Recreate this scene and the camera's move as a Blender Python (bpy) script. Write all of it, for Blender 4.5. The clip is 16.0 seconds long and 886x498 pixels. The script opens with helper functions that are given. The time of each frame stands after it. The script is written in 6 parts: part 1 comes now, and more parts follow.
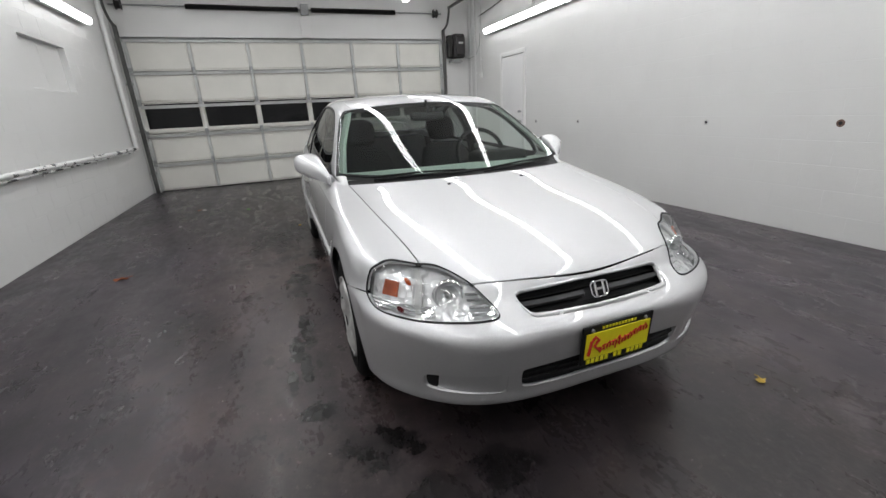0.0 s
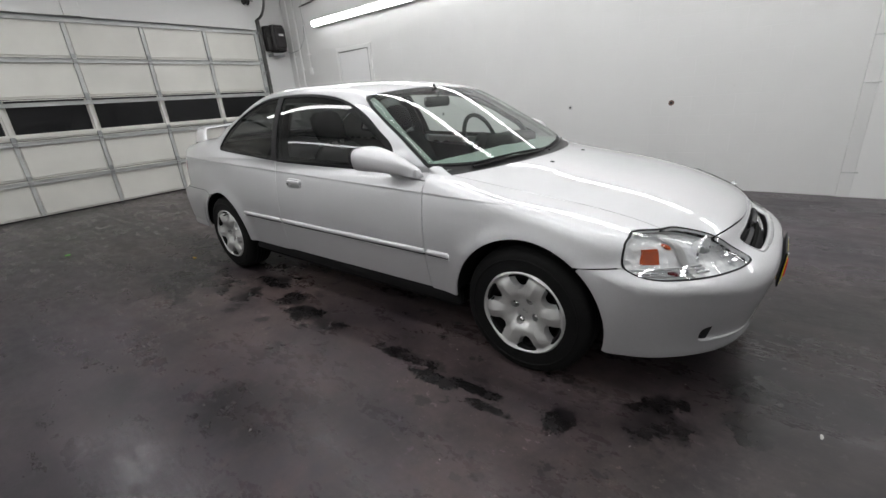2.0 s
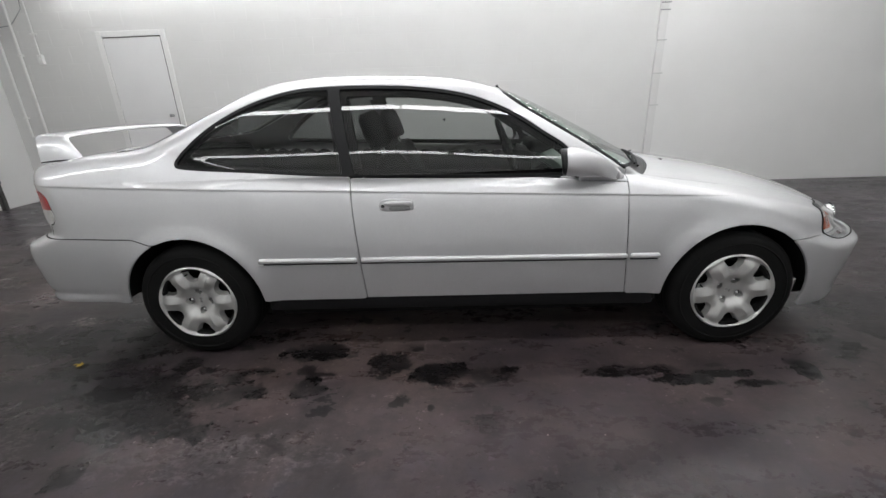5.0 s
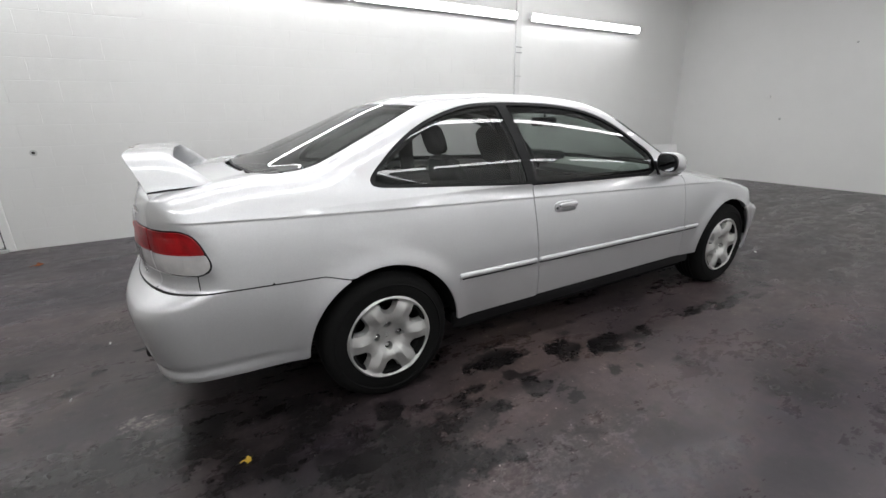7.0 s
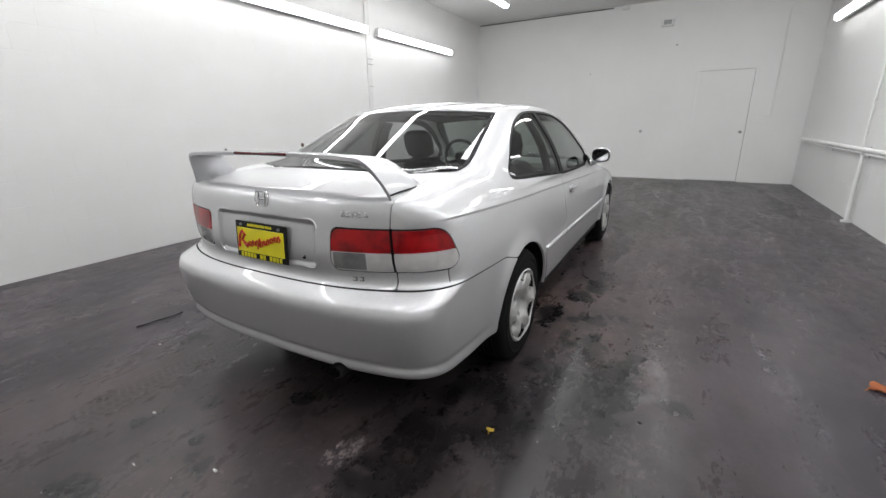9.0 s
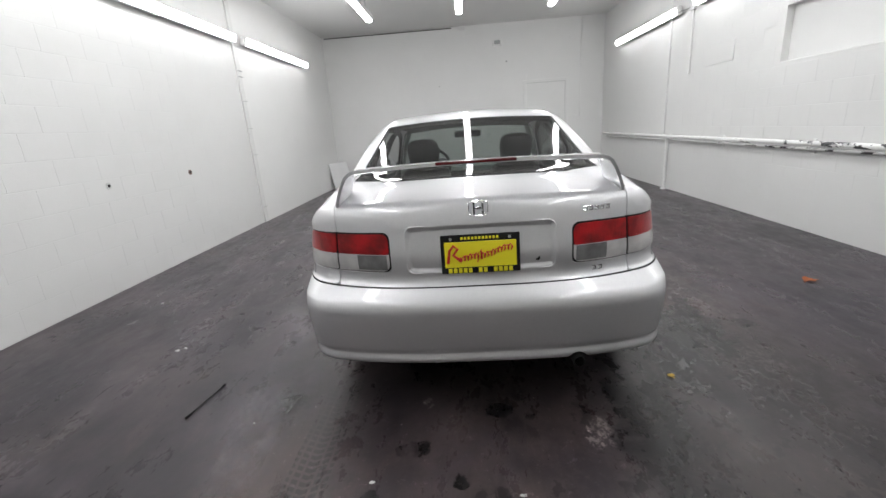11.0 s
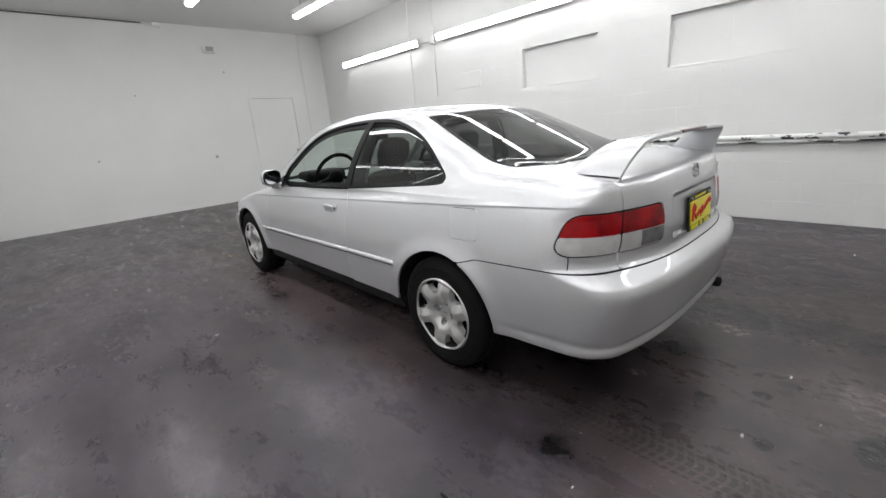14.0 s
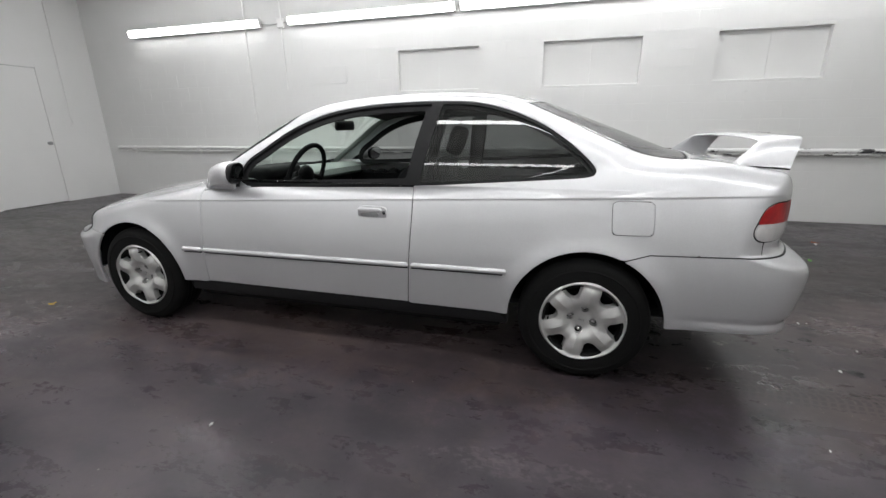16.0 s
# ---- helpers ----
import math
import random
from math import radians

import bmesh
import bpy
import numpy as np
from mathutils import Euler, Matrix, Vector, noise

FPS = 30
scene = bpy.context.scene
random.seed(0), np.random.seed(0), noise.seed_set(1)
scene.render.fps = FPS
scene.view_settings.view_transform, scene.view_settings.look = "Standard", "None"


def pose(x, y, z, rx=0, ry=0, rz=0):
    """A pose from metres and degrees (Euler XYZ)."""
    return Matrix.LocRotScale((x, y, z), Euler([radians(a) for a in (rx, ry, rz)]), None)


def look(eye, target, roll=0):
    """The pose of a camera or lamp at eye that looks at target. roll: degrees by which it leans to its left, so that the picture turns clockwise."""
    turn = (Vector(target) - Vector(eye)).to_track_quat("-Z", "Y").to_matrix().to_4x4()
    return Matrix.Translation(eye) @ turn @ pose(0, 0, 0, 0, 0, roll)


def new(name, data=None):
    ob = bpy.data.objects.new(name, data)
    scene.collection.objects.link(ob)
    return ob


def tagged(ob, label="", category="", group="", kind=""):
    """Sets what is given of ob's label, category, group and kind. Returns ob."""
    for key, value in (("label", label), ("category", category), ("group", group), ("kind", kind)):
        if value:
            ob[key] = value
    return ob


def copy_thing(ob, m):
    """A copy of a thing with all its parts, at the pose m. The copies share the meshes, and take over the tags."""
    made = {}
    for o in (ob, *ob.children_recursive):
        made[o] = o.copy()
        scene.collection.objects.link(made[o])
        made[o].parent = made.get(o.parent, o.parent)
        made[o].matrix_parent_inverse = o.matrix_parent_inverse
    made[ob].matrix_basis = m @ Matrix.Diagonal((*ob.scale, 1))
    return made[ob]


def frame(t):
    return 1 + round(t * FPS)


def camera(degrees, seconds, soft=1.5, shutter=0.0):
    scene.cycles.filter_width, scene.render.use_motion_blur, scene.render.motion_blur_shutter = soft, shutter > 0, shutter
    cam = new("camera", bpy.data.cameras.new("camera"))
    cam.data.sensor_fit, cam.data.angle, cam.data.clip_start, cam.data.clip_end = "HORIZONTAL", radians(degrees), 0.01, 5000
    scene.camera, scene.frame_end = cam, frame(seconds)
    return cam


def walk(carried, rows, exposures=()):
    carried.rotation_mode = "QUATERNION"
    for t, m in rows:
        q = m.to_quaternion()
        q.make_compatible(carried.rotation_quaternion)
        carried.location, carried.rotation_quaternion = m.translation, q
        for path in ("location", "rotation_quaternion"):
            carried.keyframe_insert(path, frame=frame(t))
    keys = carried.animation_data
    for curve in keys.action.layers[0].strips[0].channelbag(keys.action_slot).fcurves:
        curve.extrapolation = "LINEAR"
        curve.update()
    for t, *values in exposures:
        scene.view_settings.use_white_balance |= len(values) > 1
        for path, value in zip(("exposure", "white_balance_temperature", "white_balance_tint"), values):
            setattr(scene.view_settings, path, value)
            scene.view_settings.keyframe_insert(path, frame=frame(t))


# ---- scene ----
cam = camera(93.6, 16.0)
PATH = [
    (0, (-1.01, -3.17, 1.211), (-0.35, -1.391, 0.581), -3.0),
    (0.5, (-1.388, -2.974, 1.186), (-0.468, -1.335, 0.502), -1.0),
    (1, (-1.702, -2.745, 1.197), (-0.536, -1.252, 0.558), -2.0),
    (1.5, (-1.975, -2.435, 1.216), (-0.677, -1.064, 0.557), -4.1),
    (2, (-2.265, -2.072, 1.202), (-0.809, -0.882, 0.52), -4.5),
    (2.5, (-2.429, -1.684, 1.187), (-0.778, -0.717, 0.602), -3.6),
    (3, (-2.506, -1.303, 1.221), (-0.754, -0.536, 0.636), -2.9),
    (3.2, (-2.53, -1.149, 1.212), (-0.729, -0.486, 0.65), -3.5),
    (5.3, (-2.67, 0.377, 1.217), (-0.774, 0.237, 0.594), -1.0),
    (5.5, (-2.634, 0.652, 1.126), (-0.74, 0.36, 0.554), -0.8),
    (6, (-2.557, 1.055, 1.233), (-0.701, 0.623, 0.626), -0.6),
    (6.5, (-2.527, 1.492, 1.241), (-0.741, 0.823, 0.64), -0.4),
    (7, (-2.375, 1.901, 1.223), (-0.71, 0.972, 0.62), -1.0),
    (7.5, (-2.244, 2.305, 1.209), (-0.691, 1.193, 0.617), -1.5),
    (8, (-2.05, 2.674, 1.222), (-0.646, 1.381, 0.625), -2.2),
    (8.5, (-1.763, 2.96, 1.234), (-0.55, 1.484, 0.642), -1.2),
    (9, (-1.462, 3.274, 1.225), (-0.514, 1.611, 0.645), -0.9),
    (9.5, (-1.112, 3.515, 1.215), (-0.324, 1.768, 0.641), -2.0),
    (10, (-0.713, 3.679, 1.236), (-0.119, 1.867, 0.634), -2.6),
    (10.2, (-0.562, 3.783, 1.254), (-0.066, 1.932, 0.681), -3.6),
    (12.3, (1.031, 3.706, 1.232), (0.484, 1.863, 0.68), -2.1),
    (12.5, (1.177, 3.59, 1.203), (0.503, 1.789, 0.651), -2.8),
    (13, (1.492, 3.36, 1.221), (0.57, 1.69, 0.618), -1.8),
    (13.5, (1.849, 3.137, 1.239), (0.717, 1.614, 0.607), -2.4),
    (14, (2.117, 2.781, 1.218), (0.823, 1.363, 0.655), -4.7),
    (14.5, (2.321, 2.378, 1.21), (0.855, 1.125, 0.679), -3.1),
    (15, (2.516, 2.002, 1.217), (0.878, 1.013, 0.637), -2.2),
    (15.5, (2.605, 1.553, 1.201), (0.868, 0.761, 0.607), -2.2),
    (16, (2.679, 1.168, 1.171), (0.832, 0.65, 0.605), -0.6),
]
EXPOSURES = [(0, -.18), (3, -.16), (5.5, -.01), (7, .07), (8.5, .16), (10, .19), (12.5, .17), (14.5, .13), (16, .06)]
walk(cam, [(t, look(eye, goal, lean)) for t, eye, goal, lean in PATH], EXPOSURES)

# ---- world and exposure ----
world = bpy.data.worlds.new("night")
scene.world = world
world.use_nodes = True
world.node_tree.nodes["Background"].inputs[0].default_value = (.5, .6, .8, 1)
world.node_tree.nodes["Background"].inputs[1].default_value = .004
scene.view_settings.exposure = 0.0
WALL_GLOW, CEILING_GLOW = 11.6, 20.0


# ---- materials ----
def nodes_of(name):
    m = bpy.data.materials.new(name)
    m.use_nodes = True
    nt = m.node_tree
    return m, nt, nt.nodes["Principled BSDF"]


def add(nt, kind, **values):
    n = nt.nodes.new(kind)
    for key, value in values.items():
        n.inputs[key.replace("_", " ")].default_value = value
    return n


def noise_at(nt, scale, detail=4, rough=.6, stretch=(1, 1, 1), space="object"):
    co = nt.nodes.new("ShaderNodeTexCoord") if space == "object" else nt.nodes.new("ShaderNodeNewGeometry")
    mp = nt.nodes.new("ShaderNodeMapping")
    mp.inputs["Scale"].default_value = stretch
    nt.links.new(co.outputs["Object" if space == "object" else "Position"], mp.inputs["Vector"])
    n = add(nt, "ShaderNodeTexNoise", Scale=scale, Detail=detail, Roughness=rough)
    nt.links.new(mp.outputs["Vector"], n.inputs["Vector"])
    return n


def ramp(nt, source, a, b, lo=(0, 0, 0, 1), hi=(1, 1, 1, 1)):
    r = nt.nodes.new("ShaderNodeValToRGB")
    r.color_ramp.elements[0].position, r.color_ramp.elements[1].position = a, b
    r.color_ramp.elements[0].color, r.color_ramp.elements[1].color = lo, hi
    nt.links.new(source, r.inputs["Fac"])
    return r.outputs["Color"]


def blend(nt, fac, a, b, mode="MIX"):
    m = nt.nodes.new("ShaderNodeMix")
    m.data_type, m.blend_type = "RGBA", mode
    for socket, value in ((m.inputs["Factor"], fac), (m.inputs["A"], a), (m.inputs["B"], b)):
        if isinstance(value, (int, float)):
            socket.default_value = value
        elif isinstance(value, tuple):
            socket.default_value = (*value[:3], 1)
        else:
            nt.links.new(value, socket)
    return m.outputs["Result"]


def calc(nt, op, a, b=0.0):
    m = nt.nodes.new("ShaderNodeMath")
    m.operation = op
    for socket, value in zip(m.inputs, (a, b)):
        if isinstance(value, (int, float)):
            socket.default_value = value
        else:
            nt.links.new(value, socket)
    return m.outputs[0]


def bump(nt, bsdf, height, strength, distance=.002):
    b = nt.nodes.new("ShaderNodeBump")
    b.inputs["Strength"].default_value, b.inputs["Distance"].default_value = strength, distance
    nt.links.new(height, b.inputs["Height"])
    nt.links.new(b.outputs["Normal"], bsdf.inputs["Normal"])


def surface(name, color, rough=.5, metal=0.0, coat=0.0, vary=.12, grain=60.0, stain=3.0, relief=0.0, coat_rough=.03, spec=.5):
    """A plain material with fine grain, broad stains, uneven gloss and relief."""
    m, nt, p = nodes_of(name)
    fine, broad = noise_at(nt, grain), noise_at(nt, stain, 3)
    dark = tuple(c * (1 - vary) for c in color)
    light = tuple(min(1, c * (1 + vary)) for c in color)
    c = blend(nt, ramp(nt, broad.outputs["Fac"], .3, .7), dark, light)
    c = blend(nt, ramp(nt, fine.outputs["Fac"], .35, .65), c, blend(nt, 1.0, c, (1 - vary / 2,) * 3, "MULTIPLY"))
    nt.links.new(c, p.inputs["Base Color"])
    nt.links.new(calc(nt, "MULTIPLY_ADD", broad.outputs["Fac"], rough * .4), p.inputs["Roughness"])
    p.inputs["Roughness"].links[0].from_node.inputs[2].default_value = rough * .8
    p.inputs["Metallic"].default_value, p.inputs["Coat Weight"].default_value = metal, coat
    p.inputs["Coat Roughness"].default_value, p.inputs["Specular IOR Level"].default_value = coat_rough, spec
    if relief:
        bump(nt, p, fine.outputs["Fac"], relief)
    return m


def silver_paint():
    m, nt, p = nodes_of("silver metallic paint")
    flake, cloud = noise_at(nt, 420, 2, .7), noise_at(nt, 1.6, 3)
    c = blend(nt, ramp(nt, flake.outputs["Fac"], .3, .7), (.55, .554, .567), (.70, .704, .717))
    c = blend(nt, ramp(nt, cloud.outputs["Fac"], .35, .7), c, blend(nt, 1.0, c, (.95, .95, .95), "MULTIPLY"))
    nt.links.new(c, p.inputs["Base Color"])
    p.inputs["Metallic"].default_value, p.inputs["Roughness"].default_value = .70, .46
    p.inputs["Coat Weight"].default_value, p.inputs["Coat Roughness"].default_value = 1.0, .018
    p.inputs["Coat IOR"].default_value = 1.6
    orange_peel = noise_at(nt, 35, 2)
    b = nt.nodes.new("ShaderNodeBump")
    b.inputs["Strength"].default_value, b.inputs["Distance"].default_value = .03, .001
    nt.links.new(orange_peel.outputs["Fac"], b.inputs["Height"])
    nt.links.new(b.outputs["Normal"], p.inputs["Coat Normal"])
    return m


def pane(name, tint, gloss=.02):
    """Thin glass: see-through with a tint, and a mirror-like gloss that grows at grazing angles."""
    m, nt, p = nodes_of(name)
    nt.nodes.remove(p)
    clear = add(nt, "ShaderNodeBsdfTransparent", Color=(*tint, 1))
    shine = add(nt, "ShaderNodeBsdfGlossy", Roughness=gloss)
    facing = nt.nodes.new("ShaderNodeLayerWeight")
    facing.inputs["Blend"].default_value = .5
    fres = calc(nt, "ADD", calc(nt, "MULTIPLY", calc(nt, "POWER", facing.outputs["Facing"], 5.0), .93), .058)
    mix = nt.nodes.new("ShaderNodeMixShader")
    nt.links.new(fres, mix.inputs[0])
    nt.links.new(clear.outputs[0], mix.inputs[1])
    nt.links.new(shine.outputs[0], mix.inputs[2])
    nt.links.new(mix.outputs[0], nt.nodes["Material Output"].inputs["Surface"])
    return m


def glow(name, color, strength):
    m, nt, p = nodes_of(name)
    p.inputs["Base Color"].default_value = (.9, .9, .9, 1)
    p.inputs["Emission Color"].default_value, p.inputs["Emission Strength"].default_value = (*color, 1), strength
    return m


def wall_paint(name, color, relief):
    """Uneven white paint over masonry: roller texture, old drips and scuffs near the floor."""
    m, nt, p = nodes_of(name)
    fine, broad = noise_at(nt, 90, 5, .65, space="world"), noise_at(nt, .9, 5, .6, space="world")
    scuff = noise_at(nt, 7, 6, .75, (1, 1, 2.2), "world")
    c = blend(nt, ramp(nt, broad.outputs["Fac"], .3, .7), tuple(v * .94 for v in color), color)
    c = blend(nt, ramp(nt, scuff.outputs["Fac"], .66, .76), c, tuple(v * .78 for v in color))
    nt.links.new(c, p.inputs["Base Color"])
    p.inputs["Roughness"].default_value = .5
    nt.links.new(ramp(nt, broad.outputs["Fac"], .3, .7, (.38, .38, .38, 1), (.6, .6, .6, 1)), p.inputs["Roughness"])
    h = calc(nt, "ADD", fine.outputs["Fac"], calc(nt, "MULTIPLY", noise_at(nt, 11, 4, .6, space="world").outputs["Fac"], 1.6))
    bump(nt, p, h, relief, .003)
    return m


# x, y, half length along x, half length along y, strength
OIL_REAR = ((-1.22, 1.45, .20, .36, 1), (-1.12, 1.06, .07, .14, .9), (-.70, 2.12, .13, .60, .9), (-.78, 1.70, .12, .16, .9), (-.92, 1.90, .12, .18, .9), (-1.15, 1.62, .09, .14, 1), (-1.15, 1.42, .07, .10, 1),
       (-1.56, 1.43, .07, .05, .8), (-1.10, .71, .07, .055, 1), (-.91, 1.37, .06, .06, 1), (-.82, .73, .09, .16, 1))
OIL_SIDE = ((-.94, .36, .07, .12, .9), (-1.02, .09, .08, .15, 1), (-1.03, -.14, .07, .11, 1),
            (-1.02, -.76, .040, .17, 1), (-1.09, -1.00, .035, .13, 1), (-1.05, -1.18, .030, .12, 1), (-1.12, -1.28, .022, .10, .9), (-1.13, .68, .035, .07, 1), (-1.16, 1.16, .06, .05, 1), (-1.03, -1.55, .07, .06, 1), (-.83, -1.88, .14, .10, 1), (-.55, -2.15, .22, .08, .8), (.94, 2.06, .06, .06, 1), (.31, 2.39, .07, .04, 1),
       (.26, 2.93, .10, .06, .9), (-.66, 2.60, .16, .40, .5), (.30, 1.75, .10, .06, .9), (.45, 2.62, .03, .03, .9), (-.05, 2.15, .05, .04, .9), (.12, 2.55, .025, .03, 1), (-.25, 2.75, .03, .02, 1), (-1.7, -.4, .13, .22, .4), (-2.3, 3.4, .6, .35, .4), (-1.45, 4.3, .9, .3, .4))
OIL = OIL_REAR + OIL_SIDE
# PALE also holds long streaks at x -1.95 and -1.45 painting lamp reflections.
PALE = ((-.46, 2.31, .055, .075, 1), (-1.26, 1.67, .03, .085, 1), (-1.29, 1.21, .05, .08, .6), (-1.36, 1.79, .13, .11, .35), (-1.46, .91, .05, .17, .35), (.27, 2.09, .025, .045, .8), (-.65, 1.99, .05, .05, .5), (-1.95, -2.4, .10, .9, .2),
        (-1.45, -2.75, .06, .8, .2), (.55, -2.6, .35, .3, .12), (-1.5, 1.0, .10, .4, .2), (.95, -1.95, .3, .10, .2), (-.05, 2.9, .12, .1, .4), (1.45, 1.1, .05, .3, .12))


def floor_paint():
    m, nt, p = nodes_of("worn dark floor paint")
    geo = nt.nodes.new("ShaderNodeNewGeometry")
    sep = nt.nodes.new("ShaderNodeSeparateXYZ")
    nt.links.new(geo.outputs["Position"], sep.inputs[0])
    px, py = sep.outputs["X"], sep.outputs["Y"]
    broad, mid, fine = noise_at(nt, .55, 4, .6, space="world"), noise_at(nt, 3.2, 6, .65, (1, .6, 1), "world"), noise_at(nt, 55, 4, .7, space="world")
    edge = noise_at(nt, 9, 6, .7, space="world").outputs["Fac"]
    streak = noise_at(nt, 6, 5, .7, (3.2, .35, 1), "world")
    scratch = noise_at(nt, 16, 5, .75, (5, .35, 1), "world")

    def patches(rows):
        total = None
        for x, y, a, b, s in rows:
            dx, dy = calc(nt, "MULTIPLY", calc(nt, "SUBTRACT", px, x), 1 / a), calc(nt, "MULTIPLY", calc(nt, "SUBTRACT", py, y), 1 / b)
            d = calc(nt, "SQRT", calc(nt, "ADD", calc(nt, "MULTIPLY", dx, dx), calc(nt, "MULTIPLY", dy, dy)))
            d = calc(nt, "ADD", d, calc(nt, "MULTIPLY", calc(nt, "SUBTRACT", edge, .5), 3.6))
            v = calc(nt, "MULTIPLY", calc(nt, "MINIMUM", calc(nt, "MAXIMUM", calc(nt, "MULTIPLY", calc(nt, "SUBTRACT", 1.2, d), 4.0), 0), 1), s)
            total = v if total is None else calc(nt, "MAXIMUM", total, v)
        return total

    def tyre_line(x, y0, y1, width):
        a = calc(nt, "ABSOLUTE", calc(nt, "SUBTRACT", px, x))
        on = calc(nt, "MULTIPLY", calc(nt, "LESS_THAN", a, width), calc(nt, "MULTIPLY", calc(nt, "GREATER_THAN", py, y0), calc(nt, "LESS_THAN", py, y1)))
        tread = calc(nt, "GREATER_THAN", calc(nt, "SINE", calc(nt, "ADD", calc(nt, "MULTIPLY", py, 190), calc(nt, "MULTIPLY", a, 70))), -.35)
        groove = calc(nt, "GREATER_THAN", calc(nt, "SINE", calc(nt, "MULTIPLY", a, 170)), -.55)
        return calc(nt, "MULTIPLY", calc(nt, "MULTIPLY", on, calc(nt, "MULTIPLY", tread, groove)), ramp(nt, mid.outputs["Fac"], .25, .5))

    smear = noise_at(nt, 2.4, 7, .7, (1.6, .45, 1), "world")
    speck = noise_at(nt, 38, 3, .6, space="world")
    brown = noise_at(nt, 1.1, 6, .7, (1, .8, 1), "world")
    base = blend(nt, ramp(nt, broad.outputs["Fac"], .35, .65), (.030, .0265, .029), (.050, .045, .050))
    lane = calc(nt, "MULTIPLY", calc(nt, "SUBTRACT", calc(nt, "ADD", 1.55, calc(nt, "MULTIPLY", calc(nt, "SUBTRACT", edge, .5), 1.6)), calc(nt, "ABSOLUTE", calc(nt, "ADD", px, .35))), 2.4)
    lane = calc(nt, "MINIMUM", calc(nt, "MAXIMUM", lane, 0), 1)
    base = blend(nt, 1.0, base, (1.24, 1.20, 1.36), "MULTIPLY")
    base = blend(nt, calc(nt, "MULTIPLY", ramp(nt, brown.outputs["Fac"], .40, .62), calc(nt, "ADD", calc(nt, "MULTIPLY", lane, .6), .25)), base, (.074, .059, .051))
    grit = noise_at(nt, 13, 7, .75, space="world")
    base = blend(nt, calc(nt, "MULTIPLY", calc(nt, "MULTIPLY", ramp(nt, grit.outputs["Fac"], .50, .62), lane), .55), base, (.030, .026, .026))
    worn = calc(nt, "ADD", calc(nt, "MULTIPLY", lane, .45), .35)
    base = blend(nt, calc(nt, "MULTIPLY", calc(nt, "MULTIPLY", ramp(nt, mid.outputs["Fac"], .47, .60), .55), worn), base, (.030, .027, .029))
    base = blend(nt, calc(nt, "MULTIPLY", calc(nt, "MULTIPLY", ramp(nt, smear.outputs["Fac"], .52, .66), .7), worn), base, (.022, .020, .022))
    base = blend(nt, calc(nt, "MULTIPLY", ramp(nt, streak.outputs["Fac"], .56, .72), .45), base, (.080, .070, .068))
    base = blend(nt, calc(nt, "MULTIPLY", ramp(nt, scratch.outputs["Fac"], .66, .74), .5), base, (.13, .12, .12))
    base = blend(nt, calc(nt, "MULTIPLY", calc(nt, "MULTIPLY", ramp(nt, speck.outputs["Fac"], .66, .73), .75), worn), base, (.016, .015, .016))
    base = blend(nt, calc(nt, "MULTIPLY", ramp(nt, fine.outputs["Fac"], .35, .7), .35), base, (.040, .036, .038))
    pale = patches(PALE)
    base = blend(nt, calc(nt, "MULTIPLY", pale, ramp(nt, noise_at(nt, 42, 5, .7, (1, .6, 1), "world").outputs["Fac"], .47, .56)), base, (.32, .305, .30))
    oil = calc(nt, "MULTIPLY", patches(OIL), ramp(nt, noise_at(nt, 5, 6, .7, (1, .6, 1), "world").outputs["Fac"], .36, .52))
    base = blend(nt, calc(nt, "MULTIPLY", oil, .95), base, (.007, .0065, .007))
    drops, spill = noise_at(nt, 8.5, 5, .62, (1, .7, 1), "world"), noise_at(nt, .9, 2, .5, space="world")
    path = calc(nt, "MINIMUM", calc(nt, "MAXIMUM", calc(nt, "MULTIPLY", calc(nt, "SUBTRACT", 1.0, calc(nt, "ABSOLUTE", calc(nt, "ADD", px, .65))), 2.5), 0), 1)
    splatter = calc(nt, "MULTIPLY", calc(nt, "MULTIPLY", ramp(nt, drops.outputs["Fac"], .585, .61), ramp(nt, spill.outputs["Fac"], .42, .52)), path)
    base = blend(nt, calc(nt, "MULTIPLY", splatter, .85), base, (.010, .009, .010))
    rubbed = noise_at(nt, 3.6, 8, .78, (1, .8, 1), "world")
    base = blend(nt, calc(nt, "MULTIPLY", ramp(nt, rubbed.outputs["Fac"], .56, .66), .40), base, (.085, .072, .063))
    chips = noise_at(nt, 21, 6, .8, (1, .7, 1), "world")
    base = blend(nt, calc(nt, "MULTIPLY", calc(nt, "MULTIPLY", ramp(nt, chips.outputs["Fac"], .61, .65), .6), lane), base, (.13, .112, .10))
    base = blend(nt, calc(nt, "MULTIPLY", calc(nt, "MULTIPLY", ramp(nt, chips.outputs["Fac"], .39, .35), .7), lane), base, (.014, .012, .012))
    flecks = noise_at(nt, 48, 2, .5, space="world")
    base = blend(nt, calc(nt, "MULTIPLY", ramp(nt, flecks.outputs["Fac"], .755, .785), .7), base, (.34, .33, .32))
    tracks = calc(nt, "MAXIMUM", tyre_line(.71, 1.35, 2.75, .085), calc(nt, "MULTIPLY", tyre_line(-.76, 1.5, 3.4, .09), .8))
    contrast = noise_at(nt, 1.7, 8, .72, (1, .75, 1), "world")
    base = blend(nt, ramp(nt, contrast.outputs["Fac"], .42, .58), blend(nt, 1.0, base, (.62, .60, .63), "MULTIPLY"), blend(nt, 1.0, base, (1.26, 1.17, 1.15), "MULTIPLY"))
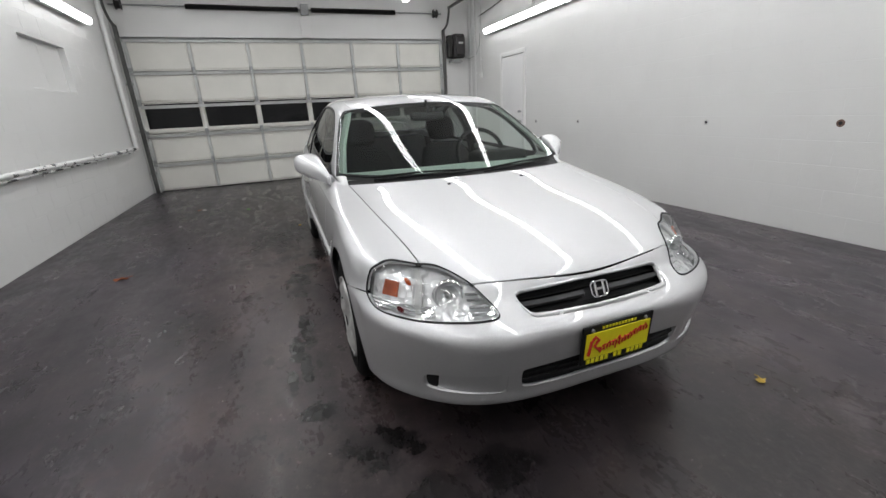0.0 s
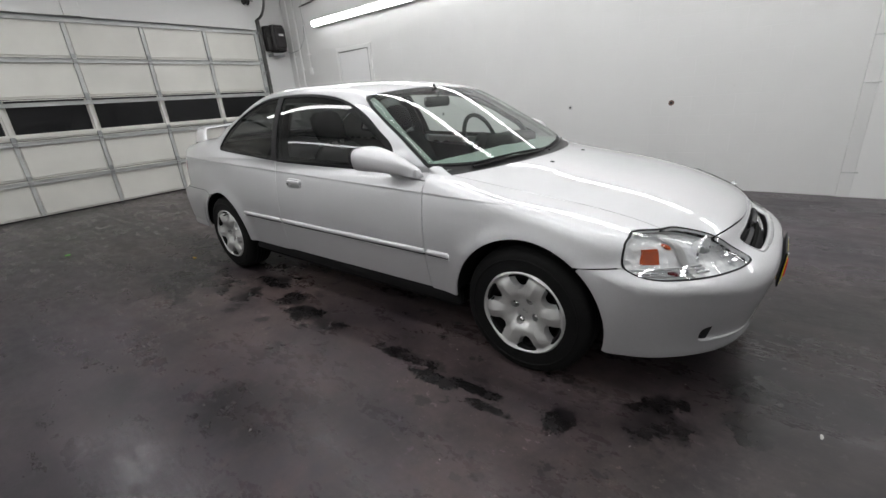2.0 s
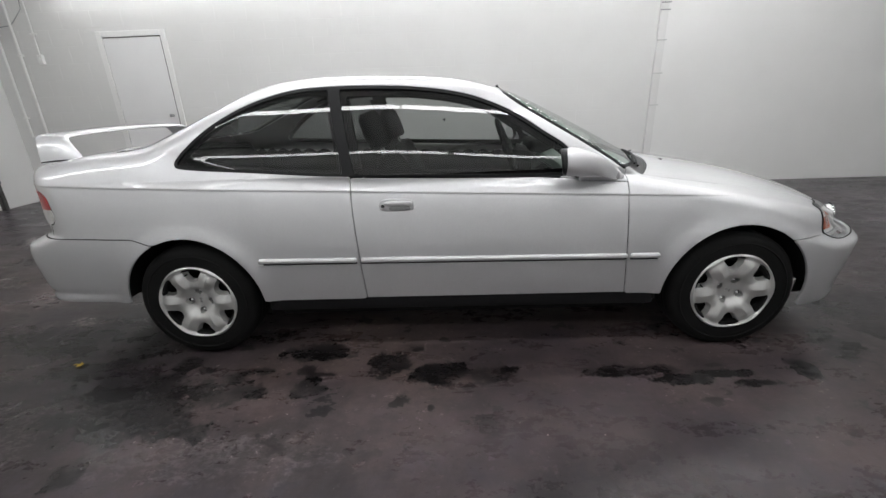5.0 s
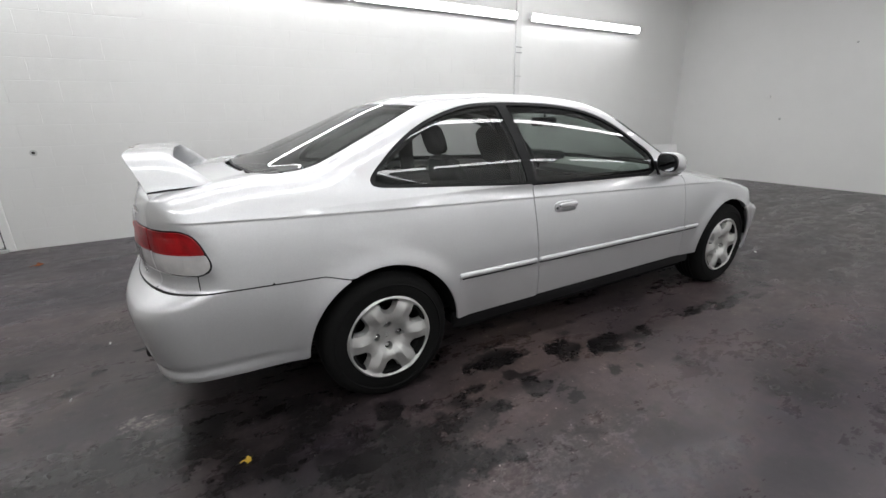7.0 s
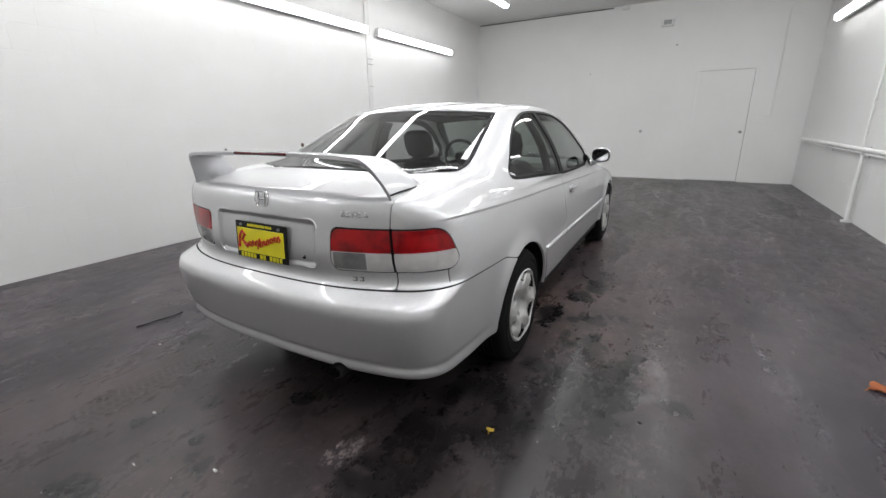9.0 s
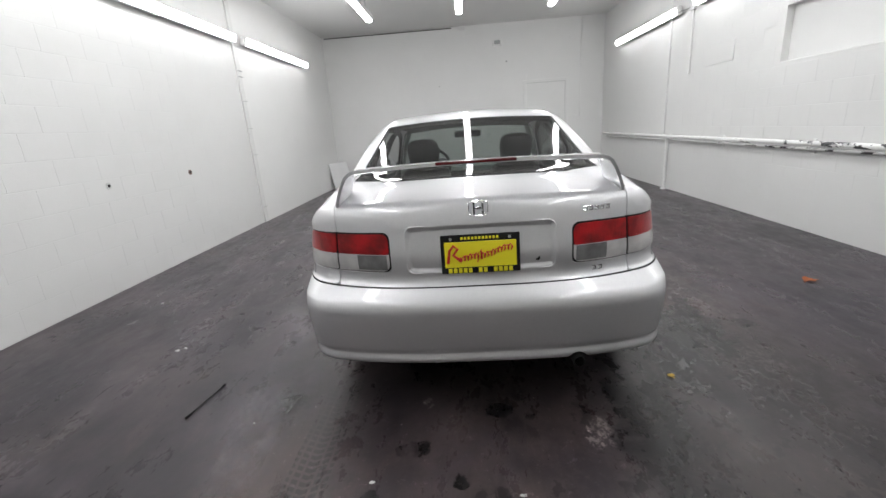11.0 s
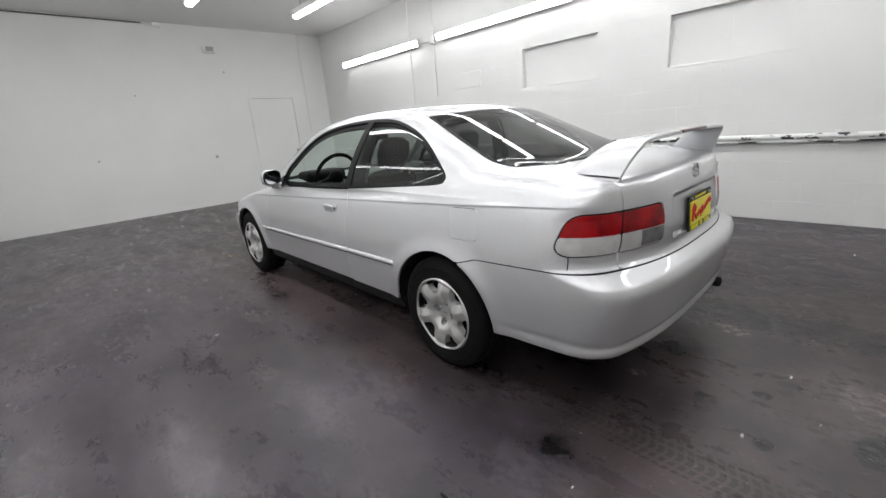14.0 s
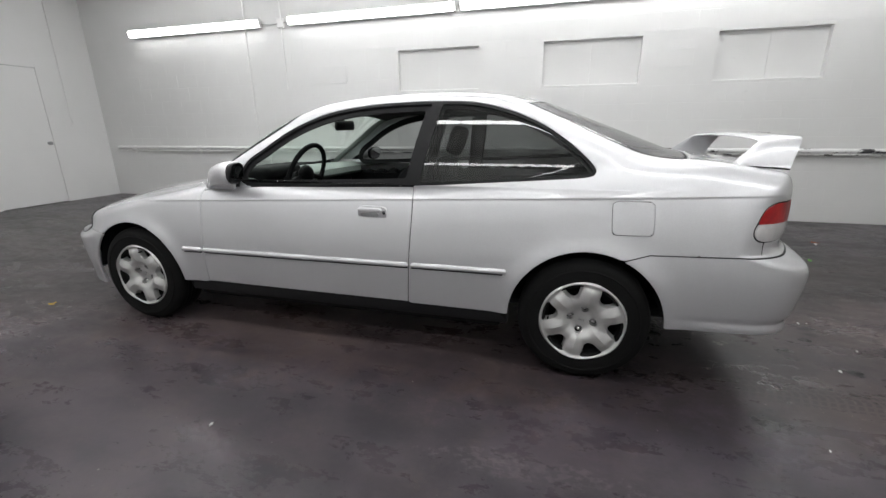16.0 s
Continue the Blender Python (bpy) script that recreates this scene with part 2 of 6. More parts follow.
    # Floor colour round and behind the car is raised to stand in for light.
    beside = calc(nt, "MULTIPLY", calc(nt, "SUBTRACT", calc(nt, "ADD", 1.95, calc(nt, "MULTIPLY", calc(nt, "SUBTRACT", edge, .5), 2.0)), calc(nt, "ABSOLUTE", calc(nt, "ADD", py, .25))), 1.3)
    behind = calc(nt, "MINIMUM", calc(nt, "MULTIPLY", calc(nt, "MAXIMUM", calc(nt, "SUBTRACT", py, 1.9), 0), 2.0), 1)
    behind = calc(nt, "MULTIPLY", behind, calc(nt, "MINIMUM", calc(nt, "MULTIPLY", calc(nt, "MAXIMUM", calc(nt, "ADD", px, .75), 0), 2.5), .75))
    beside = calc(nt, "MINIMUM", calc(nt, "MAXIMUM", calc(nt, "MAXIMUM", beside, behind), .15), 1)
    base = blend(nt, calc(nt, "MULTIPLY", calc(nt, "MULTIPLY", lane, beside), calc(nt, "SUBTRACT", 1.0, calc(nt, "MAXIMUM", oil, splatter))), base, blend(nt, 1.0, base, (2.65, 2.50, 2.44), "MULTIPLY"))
    # Floor west of the lane is darkened in colour, standing in for shade.
    west_dim = calc(nt, "MINIMUM", calc(nt, "MAXIMUM", calc(nt, "MULTIPLY", calc(nt, "ADD", calc(nt, "SUBTRACT", -1.15, px), calc(nt, "MULTIPLY", calc(nt, "SUBTRACT", edge, .5), 2.0)), 1.6), 0), 1)
    base = blend(nt, west_dim, base, blend(nt, 1.0, base, (.72, .70, .73), "MULTIPLY"))
    base = blend(nt, calc(nt, "MAXIMUM", calc(nt, "MULTIPLY", tracks, .62), calc(nt, "MULTIPLY", oil, .65)), base, (.007, .0065, .007))
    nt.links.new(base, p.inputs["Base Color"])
    rough = ramp(nt, smear.outputs["Fac"], .3, .7, (.17, .17, .17, 1), (.40, .40, .40, 1))
    rough = blend(nt, calc(nt, "MULTIPLY", oil, .8), rough, (.22, .22, .22))
    scuffs = noise_at(nt, 11, 7, .78, (1, .55, 1), "world")
    rough = blend(nt, calc(nt, "MULTIPLY", ramp(nt, scuffs.outputs["Fac"], .46, .56), .45), rough, (.46, .46, .46))
    nt.links.new(rough, p.inputs["Roughness"])
    p.inputs["Specular IOR Level"].default_value = .34
    bump(nt, p, calc(nt, "ADD", fine.outputs["Fac"], calc(nt, "MULTIPLY", scratch.outputs["Fac"], .8)), .22, .002)
    return m


def peeled_paint():
    m, nt, p = nodes_of("peeling white paint on pipe")
    geo = nt.nodes.new("ShaderNodeNewGeometry")
    sep = nt.nodes.new("ShaderNodeSeparateXYZ")
    nt.links.new(geo.outputs["Position"], sep.inputs[0])
    chips = noise_at(nt, 5.5, 5, .6, (1, 1, 2), "world")
    north = calc(nt, "MINIMUM", calc(nt, "MAXIMUM", calc(nt, "MULTIPLY", calc(nt, "ADD", sep.outputs["Y"], 1.8), 1.4), 0), 1)
    mask = calc(nt, "MULTIPLY", ramp(nt, chips.outputs["Fac"], .52, .56), north)
    c = blend(nt, ramp(nt, noise_at(nt, 14, 4).outputs["Fac"], .4, .7), (.72, .72, .71), (.82, .82, .81))
    nt.links.new(blend(nt, mask, c, (.03, .03, .032)), p.inputs["Base Color"])
    p.inputs["Roughness"].default_value = .45
    bump(nt, p, chips.outputs["Fac"], .3, .004)
    return m


SILVER = silver_paint()
# Black for rubber seals, and for strips that stand in for shaded gaps.
SHADE = surface("black seal rubber and gap shade", (.008, .008, .009), .6, vary=.2, spec=.25)
BLACK = surface("black plastic trim", (.008, .008, .009), .45, vary=.2, grain=220, relief=.1, spec=.28)
LINER = surface("dusty black underbody", (.012, .012, .012), .9, vary=.4, grain=30, spec=.1)
RUBBER = surface("black tyre rubber", (.0075, .0075, .0075), .75, vary=.25, grain=90, relief=.2, spec=.12)
COVER = surface("silver plastic wheel cover", (.50, .50, .49), .34, .5, .25, .08, 300)
STEEL = surface("dark rim steel", (.05, .05, .052), .5, .6, vary=.3)
CHROME = surface("bright chrome", (.80, .80, .81), .07, 1.0, vary=.03)


def facets():
    """Chrome plating pressed into many small facets."""
    m, nt, p = nodes_of("faceted lamp reflector")
    co = nt.nodes.new("ShaderNodeTexCoord")
    cells = nt.nodes.new("ShaderNodeTexVoronoi")
    cells.inputs["Scale"].default_value = 34.0
    nt.links.new(co.outputs["Object"], cells.inputs["Vector"])
    p.inputs["Base Color"].default_value, p.inputs["Metallic"].default_value = (.90, .90, .91, 1), .35
    nt.links.new(ramp(nt, noise_at(nt, 30, 3).outputs["Fac"], .3, .7, (.08, .08, .08, 1), (.22, .22, .22, 1)), p.inputs["Roughness"])
    bump(nt, p, cells.outputs["Distance"], .7, .010)
    return m


REFLECTOR = facets()
WINDSCREEN = pane("green tinted windscreen glass", (.78, .87, .82))
TINTED = pane("grey tinted car glass", (.34, .355, .35))
LENS = pane("clear lamp lens", (.90, .91, .91), .03)
MIRROR = surface("mirror glass", (.75, .76, .77), .02, 1.0, vary=.01)


def lens_plastic(name, light, dark, shine):
    """Clear-coated lamp plastic with fine moulded ribs and random darker mottling."""
    m, nt, p = nodes_of(name)
    deep, ribs = noise_at(nt, 11, 3), noise_at(nt, 150, 1, .5, (1, 1, .15))
    nt.links.new(blend(nt, ramp(nt, deep.outputs["Fac"], .35, .62), dark, light), p.inputs["Base Color"])
    p.inputs["Roughness"].default_value, p.inputs["Coat Weight"].default_value, p.inputs["Coat Roughness"].default_value = shine, .3, .02
    p.inputs["Specular IOR Level"].default_value = .25
    bump(nt, p, ribs.outputs["Fac"], .25, .002)
    return m


RED = lens_plastic("red tail lamp plastic", (.36, .003, .007), (.15, .002, .004), .3)
WHITE_LENS = lens_plastic("frosted clear lamp plastic", (.50, .49, .485), (.40, .39, .39), .25)
SMOKED = lens_plastic("grey reversing lamp plastic", (.19, .19, .19), (.12, .12, .12), .2)
DARK_RED = surface("dark red lamp plastic", (.075, .004, .006), .15, vary=.1, grain=120)
AMBER = surface("amber lamp plastic", (.46, .075, .014), .25, coat=.4, vary=.3, grain=150, stain=40)
SEAT = surface("charcoal seat fabric", (.008, .0085, .009), .9, vary=.2, grain=300, relief=.08, spec=.08)
CABIN = surface("dark grey cabin plastic", (.009, .009, .010), .6, vary=.15, grain=250, relief=.06, spec=.15)
DASH = surface("grey green dashboard", (.30, .33, .31), .62, vary=.1, grain=250, relief=.06, spec=.2)
LINING = surface("grey roof lining", (.05, .05, .05), .9, vary=.08, grain=300)
YELLOW = surface("yellow plate insert", (.80, .72, .02), .35, vary=.05)
PLATE_RED = surface("red plate print", (.55, .03, .02), .4, vary=.05)
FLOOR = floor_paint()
WALL = wall_paint("white painted masonry", (.71, .71, .70), .35)
SMOOTH_WALL = wall_paint("white painted board", (.79, .79, .78), .12)


def scuffed_paint():
    """White door paint with kick marks over its lower part."""
    m, nt, p = nodes_of("scuffed white door paint")
    geo = nt.nodes.new("ShaderNodeNewGeometry")
    sep = nt.nodes.new("ShaderNodeSeparateXYZ")
    nt.links.new(geo.outputs["Position"], sep.inputs[0])
    low = calc(nt, "MINIMUM", calc(nt, "MAXIMUM", calc(nt, "MULTIPLY", calc(nt, "SUBTRACT", .52, sep.outputs["Z"]), 4.0), 0), 1)
    marks = noise_at(nt, 6.5, 5, .6, (1, 1, 1.7), "world")
    c = blend(nt, ramp(nt, noise_at(nt, 1.2, 4, space="world").outputs["Fac"], .3, .7), (.74, .74, .745), (.80, .80, .80))
    c = blend(nt, calc(nt, "MULTIPLY", ramp(nt, marks.outputs["Fac"], .57, .64), low), c, (.22, .20, .18))
    nt.links.new(c, p.inputs["Base Color"])
    p.inputs["Roughness"].default_value = .4
    bump(nt, p, noise_at(nt, 80, 3, space="world").outputs["Fac"], .1)
    return m


SCUFFED = scuffed_paint()
CEILING = wall_paint("white painted ceiling", (.74, .74, .73), .15)
MORTAR = WALL
DOOR_PANEL = surface("cream white garage door", (.76, .75, .70), .42, vary=.05, grain=150, stain=1.5, relief=.06)
DOOR_RAIL = surface("grey door rail", (.55, .56, .55), .45, .3, vary=.15)
DARK_STEEL = surface("dark oily steel", (.035, .034, .033), .5, .6, vary=.35)
TRACK_STEEL = surface("grimy grey track steel", (.13, .13, .125), .55, .4, vary=.35)
GALV = surface("grey galvanised steel", (.38, .39, .39), .42, .7, vary=.2)
WHITE_METAL = surface("white enamel", (.78, .78, .77), .35, vary=.04)
OPENER = surface("dark brown opener housing", (.018, .015, .016), .4, vary=.3)
NIGHT_GLASS = surface("black window glass", (.006, .006, .007), .12, vary=.1, spec=.35)
PEELED = peeled_paint()
TUBE = glow("lit fluorescent wall diffuser", (.985, .99, 1.0), WALL_GLOW)
TUBE_HIGH = glow("lit fluorescent ceiling tube", (.985, .99, 1.0), CEILING_GLOW)
LEAF = surface("dry orange leaf", (.36, .10, .025), .7, vary=.4, grain=40)
SCRAP_WHITE = surface("white paper scrap", (.72, .72, .70), .7, vary=.1)
SCRAP_GREEN = surface("green scrap", (.15, .42, .10), .6, vary=.2)
SCRAP_YELLOW = surface("yellow leaf scrap", (.55, .36, .04), .6, vary=.2)
BOARD = surface("white foam board", (.80, .80, .80), .4, vary=.03)
HOLE = surface("dark bolt hole", (.02, .018, .018), .8, vary=.3)
GRIME = surface("rust brown grime", (.16, .10, .08), .8, vary=.3)


# ---- mesh helpers ----
def mesh_of(name, verts, faces, mat, smooth=False, normals=None):
    me = bpy.data.meshes.new(name)
    me.from_pydata([tuple(map(float, v)) for v in verts], [], [tuple(map(int, f)) for f in faces])
    me.materials.append(mat)
    if smooth:
        me.polygons.foreach_set("use_smooth", [True] * len(me.polygons))
        if normals is None:
            me.set_sharp_from_angle(angle=radians(42))
    if normals is not None:
        me.normals_split_custom_set_from_vertices([tuple(map(float, n)) for n in normals])
    return me


def part(name, geo, mat, parent=None, label="", smooth=False, normals=None):
    """Links verts and faces as one mesh object, under a thing or a part where one is given."""
    ob = new(name, mesh_of(name, geo[0], geo[1], mat, smooth, normals))
    ob.parent = parent
    if label:
        ob["label"] = label
    return ob


def thing(name, label, category, group="", at=(0, 0, 0)):
    ob = new(name)
    ob.empty_display_size = .1
    ob.location = at
    return tagged(ob, label, category, group)


def structure(name, geo, mat, label, category="", smooth=False):
    return tagged(part(name, geo, mat, None, "", smooth), label, category, "", "structure")


def from_bm(bm):
    bm.verts.index_update()
    geo = [v.co.copy() for v in bm.verts], [[v.index for v in f.verts] for f in bm.faces]
    bm.free()
    return geo


def box(a, b, bevel=0.0, segments=1):
    bm = bmesh.new()
    bmesh.ops.create_cube(bm, size=1)
    for v in bm.verts:
        v.co = Vector([(a[i] + b[i]) / 2 + v.co[i] * (b[i] - a[i]) for i in range(3)])
    if bevel:
        bmesh.ops.bevel(bm, geom=bm.edges[:], offset=bevel, segments=segments, affect="EDGES", profile=.5)
    return from_bm(bm)


def join(*geos):
    verts, faces = [], []
    for v, f in geos:
        n = len(verts)
        verts += list(v)
        faces += [[i + n for i in q] for q in f]
    return verts, faces


def moved(geo, m):
    return [m @ Vector(v) for v in geo[0]], geo[1]


def lathe(profile, n=32, closed=False):
    """Turns (radius, height) round the z axis."""
    verts = [(r * math.cos(2 * math.pi * i / n), r * math.sin(2 * math.pi * i / n), h) for i in range(n) for r, h in profile]
    k = len(profile)
    rows = k if closed else k - 1
    faces = [(i * k + j, ((i + 1) % n) * k + j, ((i + 1) % n) * k + (j + 1) % k, i * k + (j + 1) % k) for i in range(n) for j in range(rows)]
    return verts, faces


def cyl(p0, p1, r, n=16, r1=None):
    p0, p1 = Vector(p0), Vector(p1)
    d = p1 - p0
    h = d.length
    r1 = r if r1 is None else r1
    geo = lathe([(1e-5, 0), (r, 0), (r1, h), (1e-5, h)], n)
    return moved(geo, Matrix.Translation(p0) @ d.to_track_quat("Z", "Y").to_matrix().to_4x4())


def tube(points, r, n=10, closed=False):
    """A round bar along points; r may be a list."""
    pts = [Vector(p) for p in points]
    verts, faces = [], []
    up = Vector((.123, .45, .88)).normalized()
    for i, p in enumerate(pts):
        a, b = (pts[i - 1] if i or closed else p), (pts[(i + 1) % len(pts)] if i < len(pts) - 1 or closed else p)
        d = (b - a).normalized()
        u = d.cross(up).normalized()
        w = d.cross(u)
        ri = r[i] if isinstance(r, (list, tuple)) else r
        verts += [p + (u * math.cos(2 * math.pi * k / n) + w * math.sin(2 * math.pi * k / n)) * ri for k in range(n)]
    rows = len(pts) if closed else len(pts) - 1
    for i in range(rows):
        for k in range(n):
            j = (i + 1) % len(pts)
            faces.append((i * n + k, i * n + (k + 1) % n, j * n + (k + 1) % n, j * n + k))
    if not closed:
        faces += [list(range(n)), [(len(pts) - 1) * n + k for k in range(n)][::-1]]
    return verts, faces


def sweep(sections):
    """Skins closed loops of equal length one after the other, with end caps."""
    n = len(sections[0])
    verts = [p for s in sections for p in s]
    faces = [(i * n + k, i * n + (k + 1) % n, (i + 1) * n + (k + 1) % n, (i + 1) * n + k) for i in range(len(sections) - 1) for k in range(n)]
    faces += [list(range(n))[::-1], [(len(sections) - 1) * n + k for k in range(n)]]
    return verts, faces


def ball(c, r, scale=(1, 1, 1), n=20):
    prof = [(max(1e-5, r * math.sin(math.pi * i / (n // 2))), -r * math.cos(math.pi * i / (n // 2))) for i in range(n // 2 + 1)]
    v, f = lathe(prof, n)
    return [(c[0] + p[0] * scale[0], c[1] + p[1] * scale[1], c[2] + p[2] * scale[2]) for p in v], f



# ---- the room ----
WEST, EAST, SOUTH, NORTH, TOP = -3.33, 3.28, -6.93, 6.12, 3.47
DOOR_W, DOOR_E, DOOR_H = -3.22, 2.66, 2.678

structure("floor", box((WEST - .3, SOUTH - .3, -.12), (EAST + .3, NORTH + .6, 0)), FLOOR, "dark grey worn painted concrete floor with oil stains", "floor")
structure("ceiling", box((WEST - .2, SOUTH - .2, TOP), (EAST + .2, NORTH + .2, TOP + .15)), CEILING, "flat white painted ceiling of the bay", "ceiling")
structure("wall_south", box((WEST - .2, SOUTH - .2, 0), (EAST + .2, SOUTH, TOP)), SMOOTH_WALL, "smooth white painted end wall", "wall")
structure("wall_east", box((EAST + .0015, SOUTH, 0), (EAST + .2, NORTH, TOP)), MORTAR, "white painted concrete block side wall", "wall")
structure("wall_north", join(box((WEST - .2, NORTH, 0), (DOOR_W, NORTH + .2, TOP)), box((DOOR_E, NORTH, 0), (EAST + .2, NORTH + .2, TOP)),
                             box((DOOR_W, NORTH, DOOR_H), (DOOR_E, NORTH + .2, TOP))), SMOOTH_WALL, "white wall round the garage door opening", "wall")
FURRED = -2.66
structure("wall_furring", box((EAST - .020, SOUTH, 0), (EAST + .0005, FURRED, TOP), .002), SMOOTH_WALL, "smooth white boarded stretch of the side wall", "wall")
NICHES = ((-1.145, .01), (.86, 2.03), (2.85, 3.95))
N_LOW, N_HIGH = 1.65, 2.20
pieces = [box((WEST - .2, SOUTH, 0), (WEST - .0015, NORTH, N_LOW)), box((WEST - .2, SOUTH, N_HIGH), (WEST - .0015, NORTH, TOP))]
edges = [SOUTH] + [v for n in NICHES for v in n] + [NORTH]
pieces += [box((WEST - .2, edges[i], N_LOW), (WEST - .0015, edges[i + 1], N_HIGH)) for i in range(0, len(edges), 2)]
structure("wall_west", join(*pieces), MORTAR, "white painted concrete block wall with blocked windows", "wall")
for i, (a, b) in enumerate(NICHES):
    w = tagged(new("window_%d" % (i + 1)), "blocked-up window recess painted white in the block wall", "window", "", "structure")
    mid = (a + b) / 2
    part("panel", box((WEST - .19, a, N_LOW), (WEST - .075, mid - .0005, N_HIGH), .001), WALL, w)
    part("panel", box((WEST - .19, mid + .0005, N_LOW), (WEST - .073, b, N_HIGH), .001), WALL, w)
    part("window_sill", box((WEST - .07, a, N_LOW - .004), (WEST - .002, b, N_LOW + .018), .006), WALL, w)
w = tagged(new("wall_hatch"), "small painted-over hatch in the block wall", "hatch")
part("cover", box((WEST - .003, -2.54, 1.80), (WEST + .010, -1.96, 2.04), .003), WALL, w)


def flush_door(name, label, along, a, b, high, at, out, knob, hinge_gap=.005):
    """A flat painted door with a casing; along: the wall's axis; out: the way into the room."""
    d = tagged(new(name), label, "door", "", "structure")

    def slab(u0, u1, z0, z1, t0, t1, bevel=.004):
        lo, hi = sorted((at + out * t0, at + out * t1))
        return box((u0, lo, z0), (u1, hi, z1), bevel) if along == "x" else box((lo, u0, z0), (hi, u1, z1), bevel)

    part("door_leaf", slab(a + hinge_gap, b - hinge_gap, .012 if knob else .036, high - hinge_gap, -.018, .010), SMOOTH_WALL if knob else SCUFFED, d)
    for u0, u1, z0, z1 in ((a - .07, a, 0, high + .07), (b, b + .07, 0, high + .07), (a, b, high, high + .07)):
        part("casing", slab(u0, u1, z0, z1, -.02, .016), SMOOTH_WALL, d)
    # Dark slab behind the leaf puts shade into the gap round it.
    part("stop", slab(a, b, .002, high, -.02, .003, .001), TRACK_STEEL, d)
    if knob is None:
        for z, r in ((.96, .030), (1.13, .024)):
            e, c = (at, a + .075, z), (at + out * .055, a + .075, z)
            k = part("door_knob", ball(c, r, n=14), GALV, d, "round grey metal knob", True)
            part("knob_rose", cyl(e, c, r * .8, 14), GALV, k)
        part("threshold", slab(a - .02, b + .02, .0, .030, .0, .060), DOOR_RAIL, d, "worn pale threshold")
        # Black strips painted where the door's side and head gaps lie in shade.
        part("edge_gap", slab(a - .001, a + .009, .03, high, -.012, .0112, .001), SHADE, d, "black strip standing in for the shaded gap beside the door")
        part("head_gap", slab(a + .01, b - .01, high - .014, high - .001, -.01, .010, .001), SHADE, d, "black strip standing in for the shaded gap over the door")
    if knob is not None:
        c = (knob, at + out * .06, .97) if along == "x" else (at + out * .06, knob, .97)
        k = part("door_knob", ball(c, .028, n=14), GALV, d, "round grey metal knob", True)
        e = (c[0], at, c[2]) if along == "x" else (at, c[1], c[2])
        part("knob_rose", cyl(e, c, .022, 14), GALV, k)
    return d


flush_door("door_1", "flush white painted door in the end wall", "x", -2.44, -1.52, 2.12, SOUTH, 1, -2.36)
flush_door("door_2", "flush white painted door in the block wall", "y", 3.78, 4.56, 2.12, EAST, -1, None)

# ---- the sectional garage door ----
gd = thing("garage_door", "cream sectional garage door with a row of dark windows, closed", "garage door")
DY = NORTH + .02
COLS = [DOOR_W + .03 + i * (DOOR_E - DOOR_W - .06) / 6 for i in range(7)]
ROWS = [.012, .535, 1.06, 1.60, 2.13, 2.66]
for r in range(5):
    sec = part("door_section", box((COLS[0], DY + .035, ROWS[r] + .004), (COLS[-1], DY + .06, ROWS[r + 1] - .004), .003), DOOR_PANEL, gd)
    for c in range(6):
        x0, x1, z0, z1 = COLS[c] + .035, COLS[c + 1] - .035, ROWS[r] + .03, ROWS[r + 1] - .03
        if r == 2:
            # Panes are opaque; the darkness outside is put into their black colour.
            part("pane", box((x0 + .015, DY + .012, z0 + .06), (x1 - .015, DY + .034, z1 + .012), .002), NIGHT_GLASS, sec, "opaque black window pane standing in for the night outside")
            part("sash", join(box((x0 - .03, DY, z0), (x1 + .03, DY + .034, z0 + .06), .003), box((x0 - .03, DY, z1 + .012), (x1 + .03, DY + .034, z1 + .024), .003)), DOOR_PANEL, sec)
        else:
            part("panel", box((x0, DY + .014, z0), (x1, DY + .034, z1), .008, 2), DOOR_PANEL, sec)
    for c in range(7):
        part("stile", box((COLS[c] - .024, DY + .002, ROWS[r] + .006), (COLS[c] + .024, DY + .034, ROWS[r + 1] - .006), .004), DOOR_RAIL if r != 2 else DOOR_PANEL, sec)
        if 0 < r < 5:
            part("hinge", box((COLS[c] - .03, DY - .022, ROWS[r] - .055), (COLS[c] + .03, DY + .002, ROWS[r] + .06), .008), GALV, sec)
    z = ROWS[r + 1] - (.035 if r == 2 else 0)
    part("strut", join(box((COLS[0], DY - .035, z - .065), (COLS[-1], DY + .001, z - .055), .002), box((COLS[0], DY - .012, z - .055), (COLS[-1], DY + .001, z - .02), .002),
                       box((COLS[0], DY - .035, z - .020), (COLS[-1], DY + .001, z - .010), .002)), DOOR_RAIL, sec, "grey steel strut across the section")
part("bottom_seal", box((COLS[0], DY + .03, 0), (COLS[-1], DY + .07, .014), .004), SHADE, gd)

for x, s in ((DOOR_W - .03, -1), (DOOR_E + .03, 1)):
    tr = thing("door_track", "grey steel garage door track beside the opening", "track", "garage door tracks")
    part("rail", join(box((x - .028, NORTH - .06, 0), (x + .028, NORTH - .054, 2.85), .001), box((x - .028, NORTH - .06, 0), (x - .022, NORTH - .005, 2.85), .001), box((x + .022, NORTH - .06, 0), (x + .028, NORTH - .005, 2.85), .001)), TRACK_STEEL, tr)
    for z in (.35, 1.1, 1.9, 2.6):
        part("bracket", box((x - .05, NORTH - .055, z), (x + .05, NORTH - .001, z + .04), .003), GALV, tr)
    arc = [(x, NORTH - .04 - .35 * math.sin(a), 2.85 + .35 * (1 - math.cos(a))) for a in [i * math.pi / 16 for i in range(9)]]
    part("curve", tube(arc, .022, 8), TRACK_STEEL, tr, smooth=True)
    part("ceiling_rail", box((x - .025, 2.6, 3.18), (x + .025, NORTH - .38, 3.22), .004), TRACK_STEEL, tr)
    part("hanger", box((x - .015, 2.75, 3.22), (x + .015, 2.79, TOP), .003), GALV, tr)

